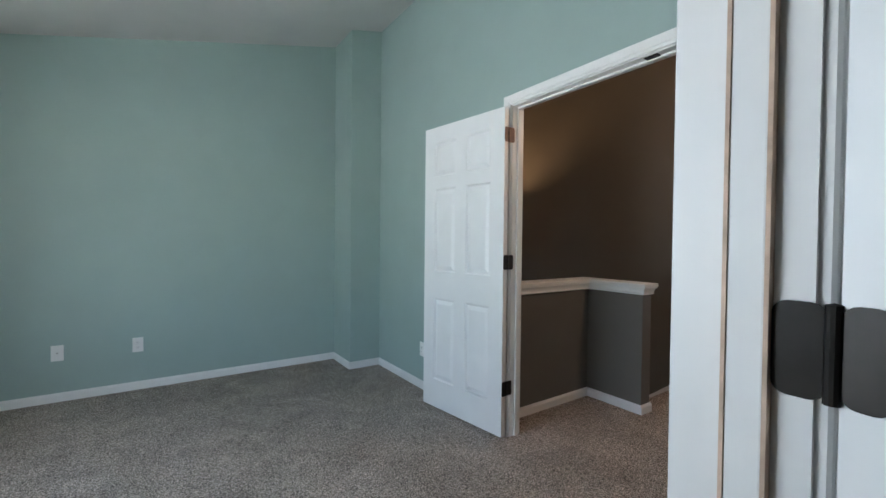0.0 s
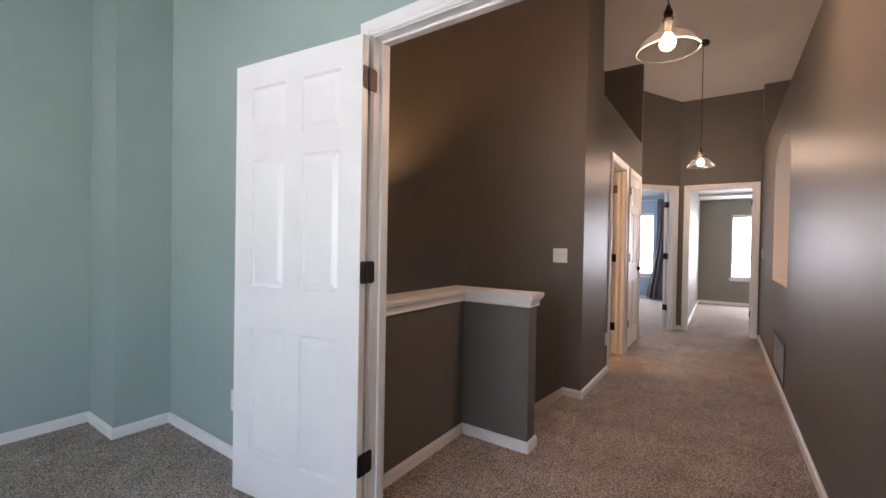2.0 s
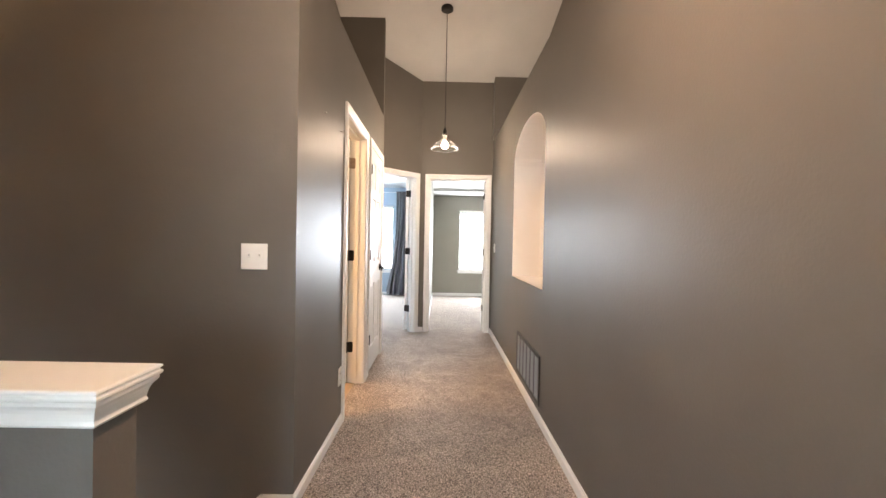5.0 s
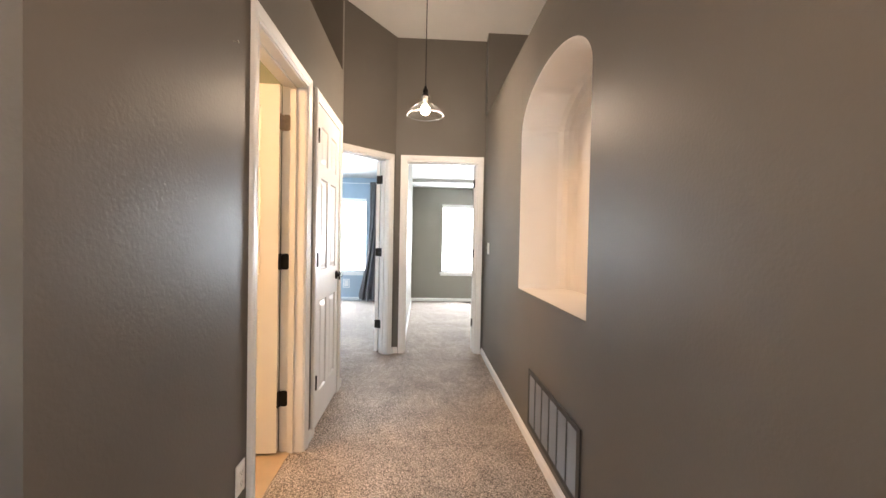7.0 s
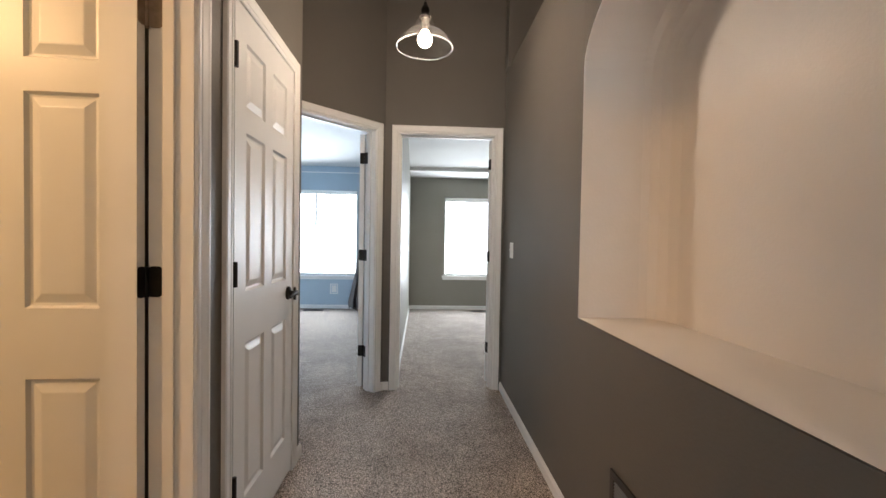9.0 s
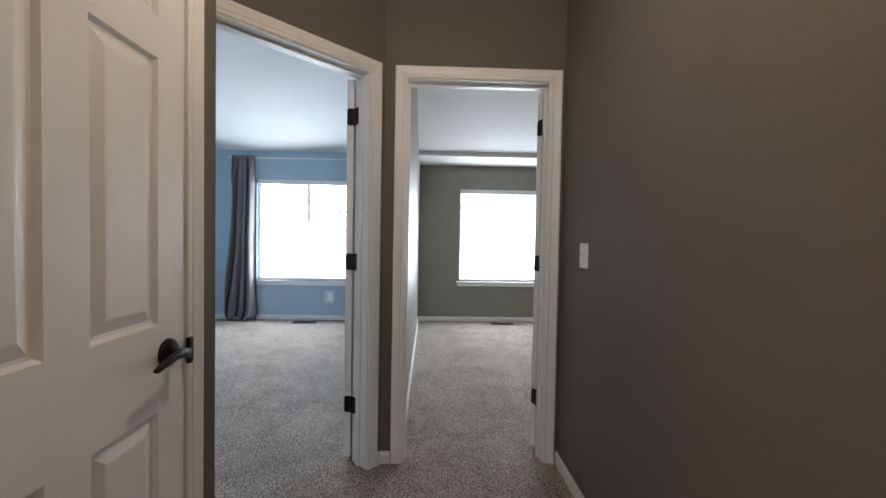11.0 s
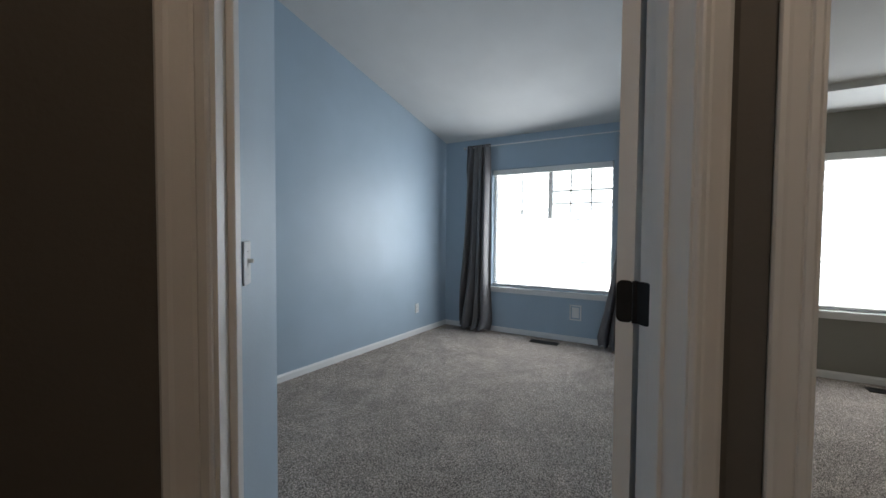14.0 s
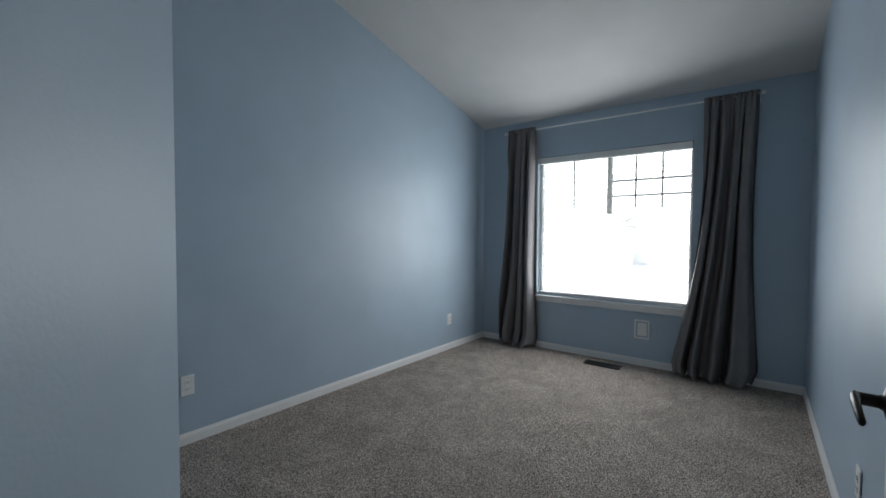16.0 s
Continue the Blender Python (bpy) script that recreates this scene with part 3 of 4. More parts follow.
baseboard((2.171, 2.37), (3.09, 2.37))
baseboard((3.09, 2.357), (3.09, 1.93))
baseboard((3.077, 1.93), (3.213, 1.93))
baseboard((3.20, 1.93), (3.20, 2.06))

stairs = thing("staircase", "carpeted stairs going down beside the hall", "stairs", kind="structure")
for i in range(10):
    part("step", boxed(3.20, 4.128, 2.06 + 0.235 * i, 2.06 + 0.235 * (i + 1) + 0.02, -0.19 * (i + 1) - 0.2, -0.19 * (i + 1), 0.015), CARPET, stairs)
bm = bmesh.new()
for x in (4.117, 4.129):
    q = [bm.verts.new((x, y, z)) for y, z in ((2.05, -0.2), (2.05, 0.064), (2.06, 0.064), (4.45, 0.064 - 0.81 * 2.39), (4.45, -0.40 - 0.81 * 2.39), (2.07, -0.40))]
    bm.faces.new(q)
bm.verts.ensure_lookup_table()
for i in range(6):
    j = (i + 1) % 6
    bm.faces.new((bm.verts[i], bm.verts[j], bm.verts[6 + j], bm.verts[6 + i]))
part("skirt_board", bm, TRIM, stairs, "white painted sloping skirt board")

# ---- bathroom ----
BW = "dark green-grey bathroom wall in warm light"
wall("wall_bath_south", (5.86, 2.04), (4.19, 2.04), 0.06, BATH, BW, top=2.45, openings=[(0.115, 0.79, 0, 2.04)])
wall("wall_bath_east", (5.86, 4.40), (5.86, 2.04), 0.06, BATH, BW, top=2.45)
wall("wall_bath_north", (4.19, 4.40), (5.92, 4.40), 0.06, BATH, BW, top=2.45)
wall("wall_bath_west", (4.25, 2.04), (4.25, 4.40), 0.055, BATH, BW, top=2.45)

# ---- blue bedroom ----
UW = "light blue painted drywall wall with orange-peel texture"
wall("wall_blue_diagonal", (7.915, 1.60), (7.2075, 2.3075), 0.06, BLUE, UW, openings=[(0.153, 0.913, 0, 2.04)])
wall("wall_blue_entry", (7.2075, 2.3075), (7.865, 2.965), 0.08, BLUE, UW)
wall("wall_blue_west", (7.865, 2.965), (7.865, 4.455), 0.08, BLUE, UW)
wall("wall_blue_north", (7.77, 4.455), (11.58, 4.455), 0.12, BLUE, UW)
wall("wall_blue_east", (11.58, 4.575), (11.58, 1.475), 0.15, BLUE, UW, openings=[(0.795, 2.215, 0.565, 2.015)])
wall("wall_blue_south", (11.58, 1.60), (7.915, 1.60), 0.125, BLUE, UW)
baseboard((7.2075, 2.3075), (7.865, 2.965))
baseboard((7.865, 2.965), (7.865, 4.455))
baseboard((7.865, 4.455), (11.58, 4.455))
baseboard((11.58, 4.442), (11.58, 1.60))
baseboard((11.567, 1.60), (7.915, 1.60))

# ---- olive bedroom ----
OW = "olive grey painted drywall wall with orange-peel texture"
wall("wall_olive_west", (7.91, -1.10), (7.91, 1.455), 0.06, OLIVE, OW, openings=[(1.785, 2.535, 0, 2.04)])
wall("wall_olive_north", (7.85, 1.455), (11.58, 1.455), 0.02, OLIVE, OW)
wall("wall_olive_east", (11.58, 1.475), (11.58, -1.22), 0.15, OLIVE, OW, openings=[(0.61, 1.965, 0.584, 1.934)])
wall("wall_olive_south", (11.58, -1.10), (7.85, -1.10), 0.12, OLIVE, OW)
baseboard((7.91, 1.455), (11.58, 1.455))
baseboard((11.58, 1.442), (11.58, -1.10))
baseboard((11.567, -1.10), (7.91, -1.10))

# ---- door frames and doors ----
R2 = math.sqrt(0.5)
entry_frame = door_frame("door_frame_entry", pose(0.040, 0.62, 0), 0.77, 2.04, 0.12, "white painted door frame with moulded casing", stop=0.053)
# thin tan strips at both edges of the right-hand stop
for y in (-0.053, -0.089):
    part("tan_seam", boxed(0.7575, 0.770, y, y + 0.004, 0, 2.028), SEAM, entry_frame, "thin tan line along the stop")
door_frame("door_frame_double", pose(2.08, 0.645, 0, 0, 0, 90), 1.552, 2.02, 0.09, "wide white double door frame with moulded casing", stop=0.04)
door_frame("door_frame_bath", pose(5.745, 1.92, 0, 0, 0, 180), 0.675, 2.04, 0.12, "white bathroom door frame with moulded casing", stop=0.05)
door_frame("door_frame_closet", pose(6.645, 1.92, 0, 0, 0, 180), 0.665, 2.04, 0.12, "white closet door frame with moulded casing", stop=0.042, back=False)
blue_frame = door_frame("door_frame_blue_room", Matrix(((-R2, -R2, 0, 7.722), (R2, -R2, 0, 1.623), (0, 0, 1, 0), (0, 0, 0, 1))), 0.76, 2.04, 0.12, "white door frame set in a diagonal wall", stop=0.05)
door_frame("door_frame_olive_room", pose(7.79, 0.685, 0, 0, 0, 90), 0.75, 2.04, 0.12, "white door frame with moulded casing at the hall's end", stop=0.05)
part("strike_plate", boxed(0.757, 0.7605, -0.112, -0.082, 0.885, 0.955, 0.001), BRONZE, blue_frame, "dark bronze strike plate")
bm = bmesh.new()
box(bm, 2.09, 2.125, 1.33, 1.39, 2.016, 2.022, 0.001)
tagged(mesh_object("strike_plate", bm, BRONZE), "dark bronze strike plate in the door head", "strike plate")

tagged(mesh_object("strike_plate", boxed(6.632, 6.649, 1.8945, 1.9065, 0.890, 0.955, 0.004), BRONZE), "dark bronze strike lip on the closet casing", "strike plate")
DL = "white six-panel door standing open, with dark bronze lever"
door("door_1", (0.807, 0.487), 349, 0.745, DL, flip=True, jamb_angle=90, middle=1.035)
door("door_2", (2.068, 0.652), 175.2, 0.758, "white six-panel leaf of a double door, swung open", h=1.99, flip=True, lever_z=0.895, jamb_angle=0)
inactive = door("door_3", (2.048, 2.192), 97, 0.742, "white six-panel leaf of a double door, folded back to the wall", h=1.985, levers=False, latch=False, jamb_angle=0, hinge_mats={2: COPPER})
part("astragal", boxed(0.719, 0.784, -0.010, 0.0035, 0.0, 1.985, 0.003), DOORW, inactive, "white moulded astragal strip on the leaf's edge")
door("door_4", (5.741, 2.048), 92, 0.665, "white six-panel bathroom door, open, lit warm yellow", jamb_angle=-90, hinge_mats={2: PEWTER})
door("door_5", (5.992, 1.912), 0, 0.648, "white six-panel closet door, closed, with dark bronze lever", plate=False, barrel=0.0095)
door("door_6", (7.8115, 1.7175), -3, 0.75, "white six-panel door, opened against the blue wall", lever_z=0.895, jamb_angle=-135)
door("door_7", (7.914, 0.688), -62, 0.742, "white six-panel door, opened into the olive room", jamb_angle=180)


# ---- windows ----
def window(name, x, y0, y1, z0, z1, label, grid):
    """A sliding window in a wall facing -x: vinyl frame, meeting stile, two panes, sill and apron."""
    ob = thing(name, label, "window", pose(x, (y0 + y1) / 2, z0), "structure")
    w, h = y1 - y0, z1 - z0
    bm = bmesh.new()
    for a, b, c, d in ((-w / 2, w / 2, 0, 0.03), (-w / 2, w / 2, h - 0.05, h), (-w / 2, -w / 2 + 0.026, 0.03, h - 0.05), (w / 2 - 0.026, w / 2, 0.03, h - 0.05)):
        box(bm, 0.07, 0.14, a, b, c, d, 0.004)
    frame_ob = part("window_frame", bm, VINYL, ob)
    mid = 0.024 if grid else 0.0
    if grid:
        bm = bmesh.new()
        box(bm, 0.08, 0.13, -mid, mid, h * 0.58, h - 0.05, 0.004)
        part("meeting_stile", bm, VINYL, frame_ob)
    for s in (-1, 1):
        a, b = sorted((s * 0.006, s * (w / 2 - 0.026)))
        pane = part("pane", boxed(0.102, 0.106, a, b, 0.03, h - 0.05), PANE, ob)
        pane.visible_shadow = False
        if grid:
            bm = bmesh.new()
            for k in (1, 2) if s < 0 else (2,):
                yy = a + (b - a) * k / 3 if s < 0 else a + (b - a) * 0.52
                box(bm, 0.108, 0.114, yy - 0.009, yy + 0.009, h * 0.62, h - 0.05)
            for zz in (h * 0.70, h * 0.80) if s < 0 else ():
                box(bm, 0.108, 0.1135, a, b, zz - 0.009, zz + 0.009)
            part("muntin_grid", bm, VINYL, frame_ob)
    bm = bmesh.new()
    box(bm, -0.035, 0.07, -w / 2 - 0.035, w / 2 + 0.035, -0.024, -0.001, 0.006)
    part("window_sill", bm, TRIM, ob)
    bm = bmesh.new()
    box(bm, -0.016, -0.001, -w / 2 - 0.02, w / 2 + 0.02, -0.07, -0.025, 0.004)
    part("apron", bm, TRIM, ob)
    return ob


def blind(x, y0, y1, z0, z1, label, deep):
    """A horizontal slat blind with its slats laid flat."""
    ob = thing("window_blind", label, "blind", pose(x, (y0 + y1) / 2, z0))
    w, h = y1 - y0 - 0.012, z1 - z0
    part("head_rail", boxed(-0.005, 0.055, -w / 2, w / 2, h - 0.065, h - 0.002, 0.004), BLIND, ob)
    part("bottom_rail", boxed(0.004, 0.052, -w / 2, w / 2, 0.022, 0.036, 0.004), BLIND, ob)
    first = None
    count = int((h - 0.13) / 0.044)
    for k in range(count):
        if first is None:
            bm = bmesh.new()
            rows = []
            for yy in (-w / 2, w / 2):
                rows.append([bm.verts.new(p) for p in ((0.027 - deep / 2, yy, 0), (0.027, yy, 0.0025), (0.027 + deep / 2, yy, 0), (0.027 + deep / 2, yy, 0.001), (0.027, yy, 0.0035), (0.027 - deep / 2, yy, 0.001))])
            for i in range(6):
                j = (i + 1) % 6
                bm.faces.new((rows[0][i], rows[0][j], rows[1][j], rows[1][i]))
            bm.faces.new(rows[0])
            bm.faces.new(rows[1])
            slat = part("slat", bm, BLIND, ob)
            first = slat.data
        else:
            slat = new("slat", first)
            slat.parent = ob
        slat.location = (0, 0, 0.062 + 0.044 * k)
    for s in (-0.42, 0.0, 0.42):
        bm = bmesh.new()
        box(bm, 0.0015, 0.0028, s * w - 0.001, s * w + 0.001, 0.012, h - 0.06)
        part("ladder_cord", bm, BLIND, ob)
    return ob


window("window_1", 11.58, 2.36, 3.78, 0.565, 2.015, "white vinyl sliding window with thin grid bars, bright daylight", True)
blind(11.583, 2.365, 3.775, 0.566, 2.012, "white slat blind, lowered with slats open", 0.028)
window("window_2", 11.58, -0.49, 0.865, 0.584, 1.934, "white vinyl window, bright daylight", False)
blind(11.583, -0.485, 0.86, 0.585, 1.931, "white slat blind, lowered with slats open", 0.046)
win3 = window("window_3", 0, -0.80, 0.80, 0.7, 2.1, "white vinyl window lighting the green bedroom", False)
win3.matrix_world = pose(-1.25, 2.05, 0.7, 0, 0, 180)


# ---- curtains ----
def curtain(y_top, w_top, y_low, w_low, phase, label):
    """A pleated drape hung on the rod that flares and pools on the carpet."""
    ob = thing("curtain", label, "curtain", pose(11.50, 0, 0), group="curtains at the blue room window")
    bm = bmesh.new()
    nu, nv = 110, 44
    rows = []
    for k in range(nv + 1):
        f = k / nv
        z = 2.325 - f * 2.31
        width = w_top + (w_low - w_top) * (f ** 2.2) * (1 - 0.35 * max(0.0, (f - 0.95) / 0.05)) + (0.02 * math.sin(f * 5 + phase))
        mid = y_top + (y_low - y_top) * f ** 1.8
        row = []
        for i in range(nu + 1):
            u = i / nu
            folds = 3.4 + 0.9 * (1 - f) + 0.5 * math.sin(phase)
            sway = 0.5 * math.sin(f * 3.1 + phase) + 0.25 * math.sin(f * 7 + u * 5 + phase)
            a = 2 * math.pi * folds * u + sway + 2.6 * noise.noise((u * 3 + phase, f * 0.8, 0.3))
            depth = 0.024 + 0.046 * f + 0.014 * noise.noise((u * 5, f * 2 + phase, 1.7))
            ease = min(1.0, f / 0.12)
            pleat = 0.008 * math.sin(2 * math.pi * 15 * u + phase) * (1 - ease)
            s = math.sin(a)
            fold = s * abs(s) ** -0.35 if abs(s) > 0.02 else s
            x = -0.014 + pleat + depth * (0.25 + 0.75 * ease) * (fold + 0.22 * math.sin(2.3 * a + phase + f * 2))
            if f > 0.93:
                g = (f - 0.93) / 0.07
                x += -0.085 * g * g * (0.5 + 0.9 * noise.noise((u * 9, phase, 2.2)))
                z_low = 0.012 + 0.034 * (0.5 + 0.5 * math.sin(a * 2.1 + phase)) * g
                zz = max(z, z_low)
            else:
                zz = z
            y = mid + (u - 0.5) * width + 0.010 * math.cos(a)
            row.append(bm.verts.new((x, y, zz)))
        rows.append(row)
    for a, b in zip(rows, rows[1:]):
        for i in range(nu):
            bm.faces.new((a[i], a[i + 1], b[i + 1], b[i]))
    cloth = part("drape", bm, FABRIC, ob, smooth=True)
    thick = cloth.modifiers.new("thickness", "SOLIDIFY")
    thick.thickness = 0.003
    return ob


curtain(3.93, 0.32, 3.965, 0.49, 0.4, "dark grey satin curtain pooling on the carpet")
curtain(2.10, 0.34, 2.18, 0.60, 2.1, "dark grey satin curtain, wider, pooling on the carpet")
rod = thing("curtain_rod", "thin white curtain rod with round finials", "curtain rod", pose(11.50, 3.06, 2.30))
bm = bmesh.new()
lathe(bm, [(0, -1.15), (0.008, -1.15), (0.008, 1.06), (0, 1.06)], 12, "y")
part("pole", bm, TRIM, rod, smooth=True)
for y in (-1.16, 1.07):
    bm = bmesh.new()
    bmesh.ops.create_uvsphere(bm, u_segments=14, v_segments=8, radius=0.017, matrix=Matrix.Translation((0, y, 0)))
    part("finial", bm, TRIM, rod, smooth=True)
for y in (-1.13, 1.02):
    bm = bmesh.new()
    box(bm, -0.006, 0.078, y - 0.007, y + 0.007, -0.014, -0.008, 0.001)
    box(bm, 0.074, 0.079, y - 0.012, y + 0.012, -0.05, 0.03, 0.002)
    part("bracket", bm, TRIM, rod)


# ---- pendant lamps ----
def pendant(x, y):
    top = vault(x)
    ob = thing("pendant_lamp", "clear glass bell pendant with a lit bulb on a black cord", "pendant lamp", pose(x, y, 2.17), group="pendant lamps in the hall")
    outer = [(0.140, 0.0), (0.137, 0.012), (0.126, 0.038), (0.104, 0.062), (0.078, 0.078), (0.050, 0.090), (0.042, 0.100), (0.040, 0.116), (0.046, 0.126), (0.044, 0.140), (0.034, 0.150)]
    bm = bmesh.new()
    lathe(bm, outer, 40)
    for f in [f for f in bm.faces if len(f.verts) > 4]:
        bm.faces.remove(f)
    shade = part("shade", bm, GLASS, ob, "clear blown glass bell shade", True)
    thick = shade.modifiers.new("thickness", "SOLIDIFY")
    thick.thickness = 0.003
    shade.visible_shadow = False
    bm = bmesh.new()
    lathe(bm, [(0.1385, -0.003), (0.1425, -0.001), (0.1425, 0.004), (0.1385, 0.004), (0.1385, -0.003)], 40)
    for f in [f for f in bm.faces if len(f.verts) > 4]:
        bm.faces.remove(f)
    rim = part("rim", bm, RIM, shade, "thick glass rim", True)
    rim.visible_shadow = False
    bm = bmesh.new()
    lathe(bm, [(0.0, 0.145), (0.027, 0.146), (0.029, 0.156), (0.022, 0.162), (0.019, 0.172), (0.022, 0.180), (0.021, 0.196), (0.015, 0.204), (0.010, 0.222), (0.004, 0.232), (0.0, 0.232)], 20)
    part("socket", bm, BRONZE, ob, smooth=True)
    bm = bmesh.new()
    lathe(bm, [(0.0, 0.004), (0.017, 0.006), (0.031, 0.017), (0.038, 0.037), (0.035, 0.056), (0.024, 0.074), (0.016, 0.086), (0.0, 0.087)], 20)
    bulb = part("bulb", bm, BULB, ob, "glowing warm bulb", True)
    bulb.visible_shadow = False
    bm = bmesh.new()
    lathe(bm, [(0.0, 0.084), (0.0165, 0.085), (0.0165, 0.130), (0.020, 0.144), (0.0, 0.146)], 16)
    part("bulb_base", bm, STEEL, ob, "metal bulb base")
    bm = bmesh.new()
    lathe(bm, [(0, 0.225), (0.0035, 0.225), (0.0035, top - 2.19), (0, top - 2.19)], 8)
    part("cord", bm, CORD, ob)
    bm = bmesh.new()
    lathe(bm, [(0, -0.030), (0.045, -0.030), (0.062, -0.022), (0.064, 0.022), (0, 0.022)], 28)
    for v in bm.verts:
        v.co.z += top - 2.17 + (vault(x + v.co.x) - top) * (1 if v.co.z > 0 else 0)
    part("canopy", bm, BRONZE, ob, "dark bronze ceiling canopy")
    return ob


pendant(3.18, 1.27)
pendant(6.60, 1.258)


# ---- wall lamp over the stairs ----
sconce = thing("wall_lamp", "lit wall lamp with a tapered cream cloth shade over the stairs", "wall lamp", pose(3.43, 4.45, 1.38))
bm = bmesh.new()
lathe(bm, [(0.0, -0.001), (0.060, -0.001), (0.060, -0.012), (0.050, -0.020), (0.0, -0.022)], 28, "y")
part("backplate", bm, BRONZE, sconce, smooth=True)
bm = bmesh.new()
lathe(bm, [(0.0, -0.020), (0.008, -0.020), (0.008, -0.180), (0.0, -0.180)], 12, "y", (0, 0, -0.07))
lathe(bm, [(0.0, -0.078), (0.016, -0.078), (0.018, -0.030), (0.014, 0.0), (0.0, 0.0)], 16, "z", (0, -0.18, 0))
part("arm", bm, BRONZE, sconce, smooth=True)
bm = bmesh.new()
lathe(bm, [(0.160, -0.170), (0.125, 0.140)], 40, "z", (0, -0.18, 0))
for f in [f for f in bm.faces if len(f.verts) > 4]:
    bm.faces.remove(f)
cloth = part("shade", bm, SHADE, sconce, "cream cloth shade glowing warm", True)
cloth.modifiers.new("thickness", "SOLIDIFY").thickness = 0.002
bm = bmesh.new()
lathe(bm, [(0.0, 0.0), (0.014, 0.004), (0.026, 0.030), (0.029, 0.055), (0.022, 0.080), (0.0, 0.092)], 20, "z", (0, -0.18, 0))
bulb = part("bulb", bm, BULB, sconce, "glowing warm bulb", True)
bulb.visible_shadow = False


# ---- plates, grilles and small fittings ----
def plate(kind, m, gangs=1, label="", w=None):
    """A cover plate on a wall: local x along it, y out of it, z up, origin in the plate's middle."""
    name = {"switch": "light_switch", "outlet": "wall_outlet", "blank": "cover_plate"}[kind]
    ob = thing(name, label, name.replace("_", " "), m)
    w = w or (0.070 + 0.046 * (gangs - 1))
    part("cover", boxed(-w / 2, w / 2, 0.001, 0.007, -0.057, 0.057, 0.003), PLASTIC, ob)
    for g in range(gangs):
        x = (g - (gangs - 1) / 2) * 0.046
        if kind == "switch":
            part("switch_slot", boxed(x - 0.005, x + 0.005, 0.0072, 0.009, -0.012, 0.012, 0.001), PLASTIC, ob)
            bm = bmesh.new()
            box(bm, x - 0.0038, x + 0.0038, 0.007, 0.021, 0.0, 0.010, 0.002)
            part("toggle", bm, PLASTIC, ob)
            for z in (-0.03, 0.03):
                bm = bmesh.new()
                lathe(bm, [(0, 0.007), (0.003, 0.007), (0.0025, 0.0085), (0, 0.0087)], 10, "y", (x, 0, z))
                part("screw", bm, PLASTIC, ob)
        elif kind == "outlet":
            for z in (-0.0195, 0.0195):
                face = part("socket_face", boxed(x - 0.016, x + 0.016, 0.0072, 0.009, z - 0.013, z + 0.013, 0.003), PLASTIC, ob)
                # thin dark blocks on the face, painted shade in place of holes
                bm = bmesh.new()
                box(bm, x - 0.007, x - 0.005, 0.0088, 0.0094, z - 0.003, z + 0.006)
                box(bm, x + 0.005, x + 0.007, 0.0088, 0.0094, z - 0.003, z + 0.005)
                box(bm, x - 0.0018, x + 0.0018, 0.0088, 0.0094, z - 0.009, z - 0.006)
                part("slot_shade", bm, SLOT_SHADE, face)
        else:
            bm = bmesh.new()
            lathe(bm, [(0, 0.007), (0.006, 0.007), (0.005, 0.013), (0, 0.014)], 12, "y", (x, 0, 0))
            part("jack", bm, STEEL, ob)
    return ob


WP = "white plastic "
plate("blank", pose(-0.29, 4.416, 0.355, 0, 0, 180), 1, WP + "cable outlet low on the green wall")
plate("outlet", pose(0.18, 4.416, 0.355, 0, 0, 180), 1, WP + "outlet low on the green wall")
plate("outlet", pose(2.08, 3.20, 0.32, 0, 0, 90), 1, WP + "outlet beside the double door")
plate("switch", pose(4.13, 2.102, 1.119, 0, 0, 90), 2, WP + "double light switch on the taupe wall")
plate("outlet", pose(4.942, 1.92, 0.325, 0, 0, 180), 1, WP + "outlet beside the bathroom door")
plate("switch", pose(7.462, 0.60, 1.14), 1, WP + "light switch near the hall's end", w=0.094)
plate("switch", pose(2.40, 0.60, 1.125), 2, WP + "double light switch on the hall wall")
plate("switch", pose(7.515, 2.615, 1.135, 0, 0, -135), 1, WP + "light switch on the blue wall")
plate("outlet", pose(10.91, 4.455, 0.315, 0, 0, 180), 1, WP + "outlet on the blue wall")
plate("outlet", pose(8.43, 4.455, 0.335, 0, 0, 180), 1, WP + "outlet on the blue wall")
plate("outlet", pose(9.54, 1.60, 0.315), 1, WP + "outlet on the blue wall past the open door")
plate("outlet", pose(11.58, -0.86, 0.33, 0, 0, 90), 1, WP + "outlet on the olive wall")


def wall_nail(x, z):
    ob = thing("wall_nail", "small bare metal nail in the taupe wall", "nail", pose(x, 1.92, z))
    bm = bmesh.new()
    lathe(bm, [(0, -0.001), (0.0018, -0.001), (0.0018, -0.016), (0, -0.016)], 8, "y")
    part("shank", bm, STEEL, ob)
    bm = bmesh.new()
    lathe(bm, [(0, -0.016), (0.005, -0.016), (0.005, -0.0185), (0, -0.019)], 10, "y")
    part("nail_head", bm, STEEL, ob)
    return ob


wall_nail(4.508, 1.876)
wall_nail(4.864, 1.87)


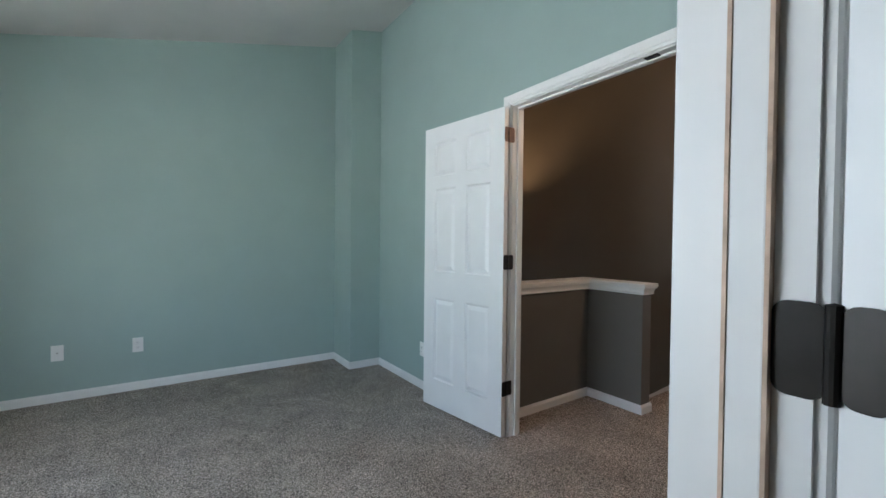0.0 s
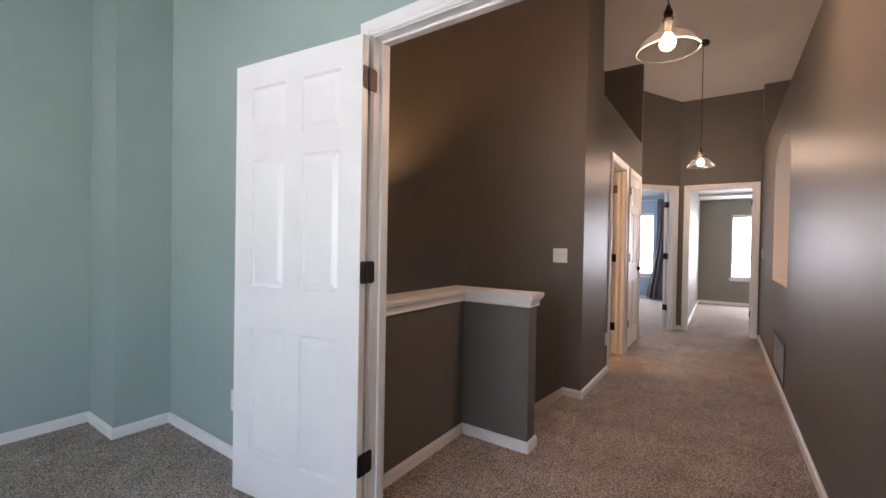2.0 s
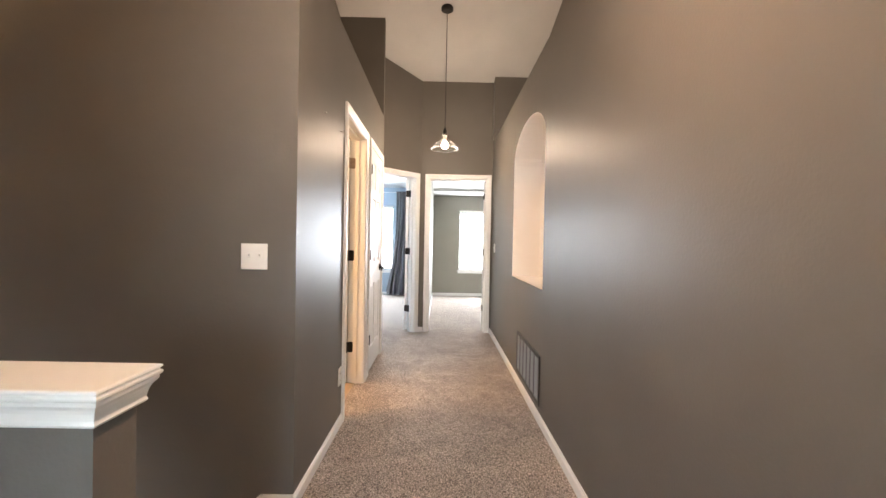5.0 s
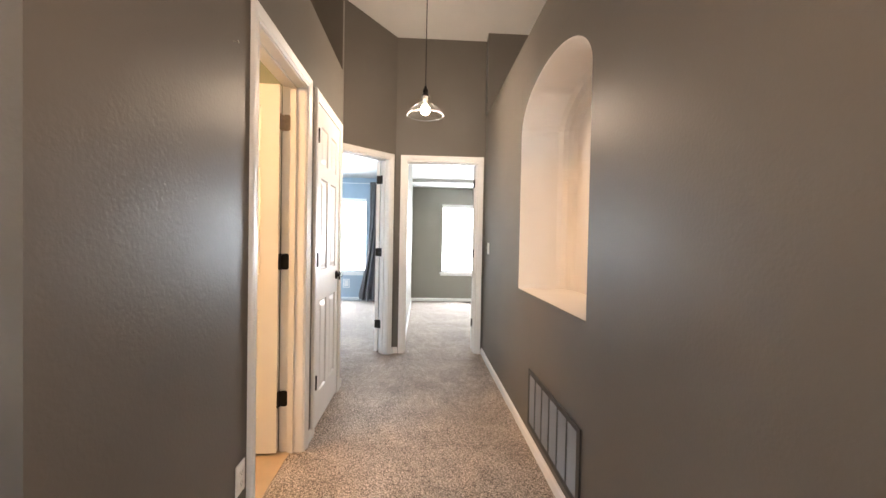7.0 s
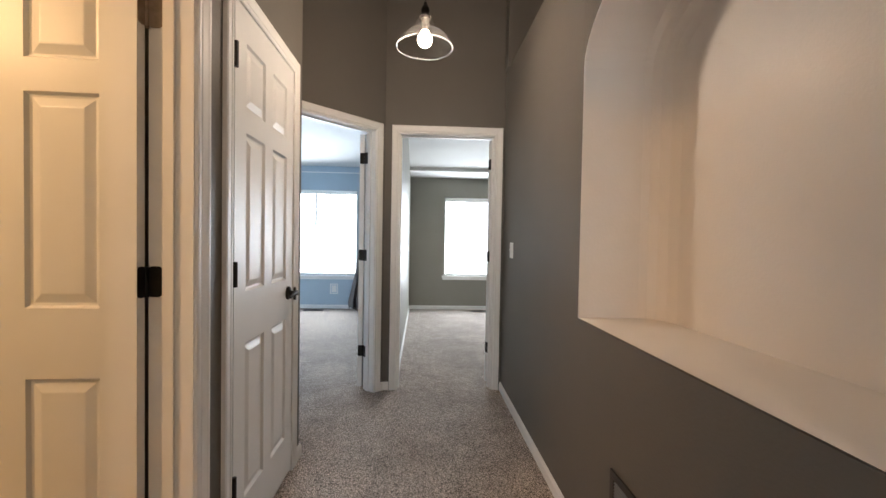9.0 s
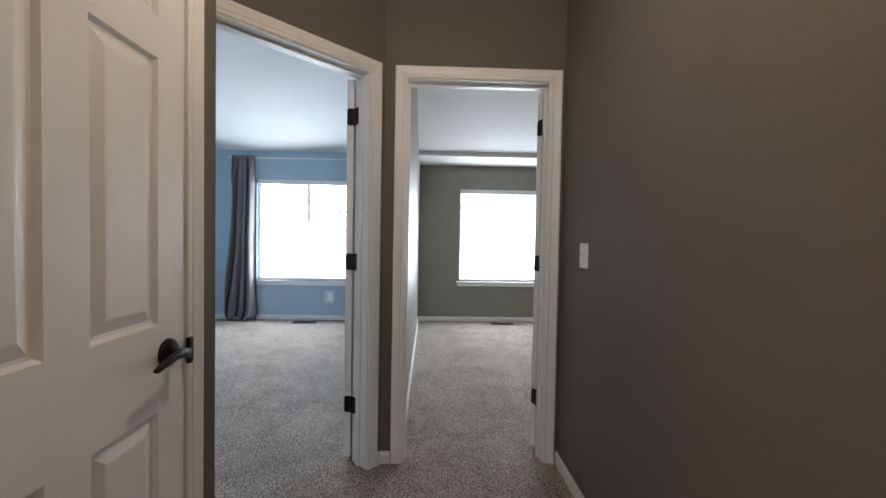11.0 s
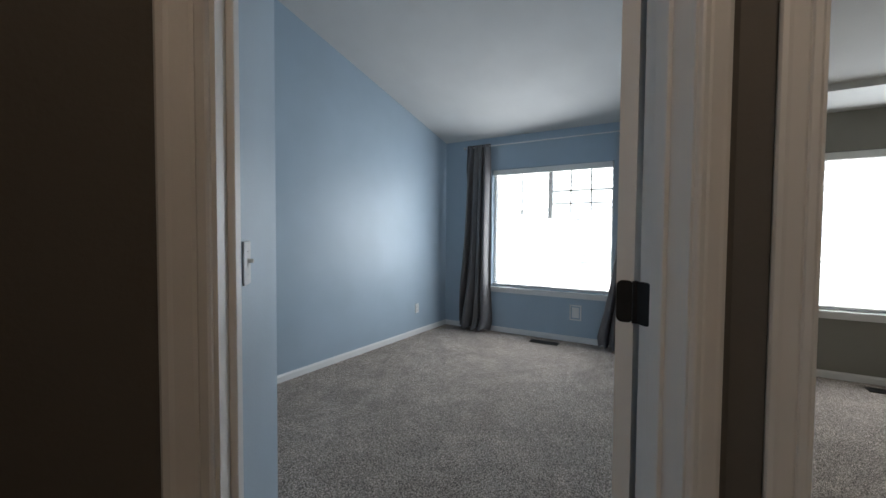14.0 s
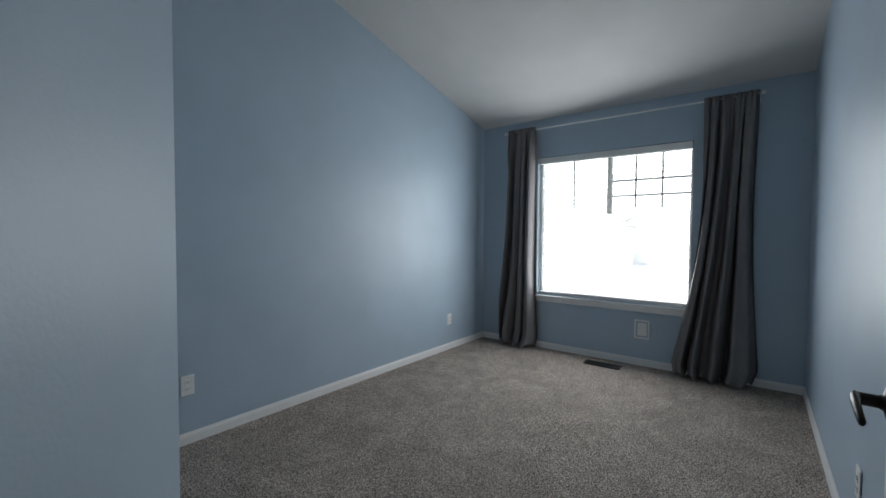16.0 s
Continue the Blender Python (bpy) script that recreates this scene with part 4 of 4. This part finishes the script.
def return_grille(x0, x1, z0, z1, y):
    ob = thing("return_air_grille", "taupe painted metal return air grille in the hall wall", "air grille", pose((x0 + x1) / 2, y, z0))
    w, h = x1 - x0, z1 - z0
    bm = bmesh.new()
    b = 0.026
    box(bm, -w / 2, w / 2, 0.001, 0.008, 0, b, 0.002)
    box(bm, -w / 2, w / 2, 0.001, 0.008, h - b, h, 0.002)
    box(bm, -w / 2, -w / 2 + b, 0.001, 0.008, b, h - b, 0.002)
    box(bm, w / 2 - b, w / 2, 0.001, 0.008, b, h - b, 0.002)
    part("frame", bm, GRILLE_DARK, ob)
    # flat dark sheet for the shade behind the slats
    part("backing_shade", boxed(-w / 2 + b, w / 2 - b, 0.0008, 0.0016, b, h - b), SLOT_SHADE, ob)
    cols = 6
    cw = (w - 2 * b) / cols
    slat_mesh = None
    for c in range(cols):
        xa = -w / 2 + b + c * cw
        # dark strip: shadow at the louvre ends, put into the colour
        part("divider", boxed(xa, xa + 0.012, 0.001, 0.007, b, h - b), GRILLE_DARK, ob)
        for k in range(26):
            zz = b + 0.004 + k * (h - 2 * b - 0.004) / 26
            if slat_mesh is None:
                bm = bmesh.new()
                q = [bm.verts.new(p) for p in ((0, 0.0018, 0.004), (cw - 0.012, 0.0018, 0.004), (cw - 0.012, 0.0066, 0), (0, 0.0066, 0), (0, 0.0018, 0.0052), (cw - 0.012, 0.0018, 0.0052), (cw - 0.012, 0.0066, 0.0012), (0, 0.0066, 0.0012))]
                for f in ((0, 1, 2, 3), (4, 5, 6, 7), (0, 1, 5, 4), (3, 2, 6, 7), (0, 3, 7, 4), (1, 2, 6, 5)):
                    bm.faces.new([q[i] for i in f])
                s = part("slat", bm, GRILLE_SLAT_LIT, ob)
                slat_mesh = s.data
            else:
                s = new("slat", slat_mesh)
                s.parent = ob
            s.location = (xa + 0.012, 0, zz)
    return ob


return_grille(5.05, 5.86, 0.105, 0.445, 0.60)


def floor_register(x, y):
    ob = thing("floor_register", "dark bronze floor register set in the carpet", "floor register", pose(x, y, 0.0))
    bm = bmesh.new()
    for a, b, c, d in ((-0.06, 0.06, -0.16, -0.145), (-0.06, 0.06, 0.145, 0.16), (-0.06, -0.045, -0.145, 0.145), (0.045, 0.06, -0.145, 0.145)):
        box(bm, a, b, c, d, 0.001, 0.009, 0.002)
    part("frame", bm, BRONZE, ob)
    # flat dark sheet for the shade under the louvres
    part("well_shade", boxed(-0.045, 0.045, -0.145, 0.145, 0.001, 0.002), SLOT_SHADE, ob)
    for k in range(18):
        yy = -0.138 + k * 0.0162
        part("louvre", boxed(-0.045, 0.045, yy, yy + 0.005, 0.003, 0.008), BRONZE, ob)


floor_register(11.36, 3.02)
floor_register(11.38, 0.25)

flap = thing("wall_access_plate", "small white framed access plate under the window", "access plate", pose(11.58, 2.735, 0.335, 0, 0, 90))
bm = bmesh.new()
for a, b, c, d in ((-0.066, 0.066, 0.072, 0.088), (-0.066, 0.066, -0.088, -0.072), (-0.066, -0.050, -0.072, 0.072), (0.050, 0.066, -0.072, 0.072)):
    box(bm, a, b, 0.001, 0.012, c, d, 0.003)
part("frame", bm, PLASTIC, flap)
part("panel", boxed(-0.040, 0.040, 0.001, 0.007, -0.060, 0.060, 0.003), PLASTIC, flap)

# ---- outdoors ----
tagged(mesh_object("ground", boxed(-300, 300, -300, 300, -3.2, -3.0), GRASS), "pale dry ground outside", "ground", kind="structure")


bm = bmesh.new()
prism(bm, [(120, -220), (121, -220), (121, 220), (120, 220)], -3.0, 90)
tagged(mesh_object("backdrop", bm, HAZE), "bright hazy white sky in the distance", "sky", kind="structure")


def house(x, y, w, d, h, roof):
    ob = thing("house", "grey sided house with a grey shingle gable roof", "house", pose(x, y, -3.0), group="houses across the street")
    bm = bmesh.new()
    n = int(h / 0.2)
    for k in range(n):
        box(bm, 0.0 - (0.012 if k % 2 else 0), d, -w / 2, w / 2, k * h / n, (k + 1) * h / n)
    part("wall", bm, SIDING, ob)
    bm = bmesh.new()
    q = []
    for xx in (-0.4, d + 0.4):
        q.append([bm.verts.new(p) for p in ((xx, -w / 2 - 0.4, h - 0.1), (xx, 0, h + roof), (xx, w / 2 + 0.4, h - 0.1), (xx, w / 2 + 0.4, h - 0.3), (xx, 0, h + roof - 0.25), (xx, -w / 2 - 0.4, h - 0.3))])
    bm.faces.new(q[0])
    bm.faces.new(q[1])
    for i in range(6):
        j = (i + 1) % 6
        bm.faces.new((q[0][i], q[0][j], q[1][j], q[1][i]))
    part("roof", bm, SHINGLE, ob)
    bm = bmesh.new()
    q = [[bm.verts.new(p) for p in ((xx, -w / 2, h), (xx, w / 2, h), (xx, 0, h + roof - 0.2))] for xx in (0.0, 0.1)]
    bm.faces.new(q[0])
    bm.faces.new(q[1])
    part("gable", bm, SIDING, ob)
    for yy in (-w / 4, w / 4):
        for zz in (0.9, 3.6):
            win = part("window", boxed(-0.06, 0.0, yy - 0.7, yy + 0.7, zz, zz + 1.3, 0.01), VINYL, ob)
            part("pane", boxed(-0.07, -0.061, yy - 0.6, yy + 0.6, zz + 0.1, zz + 1.2), DARKGLASS, win)
    return ob


house(60, 22, 12, 10, 5.6, 2.1)
house(72, 12, 14, 12, 6.0, 2.6)
house(23, -4.2, 8, 10, 5.6, 2.2)
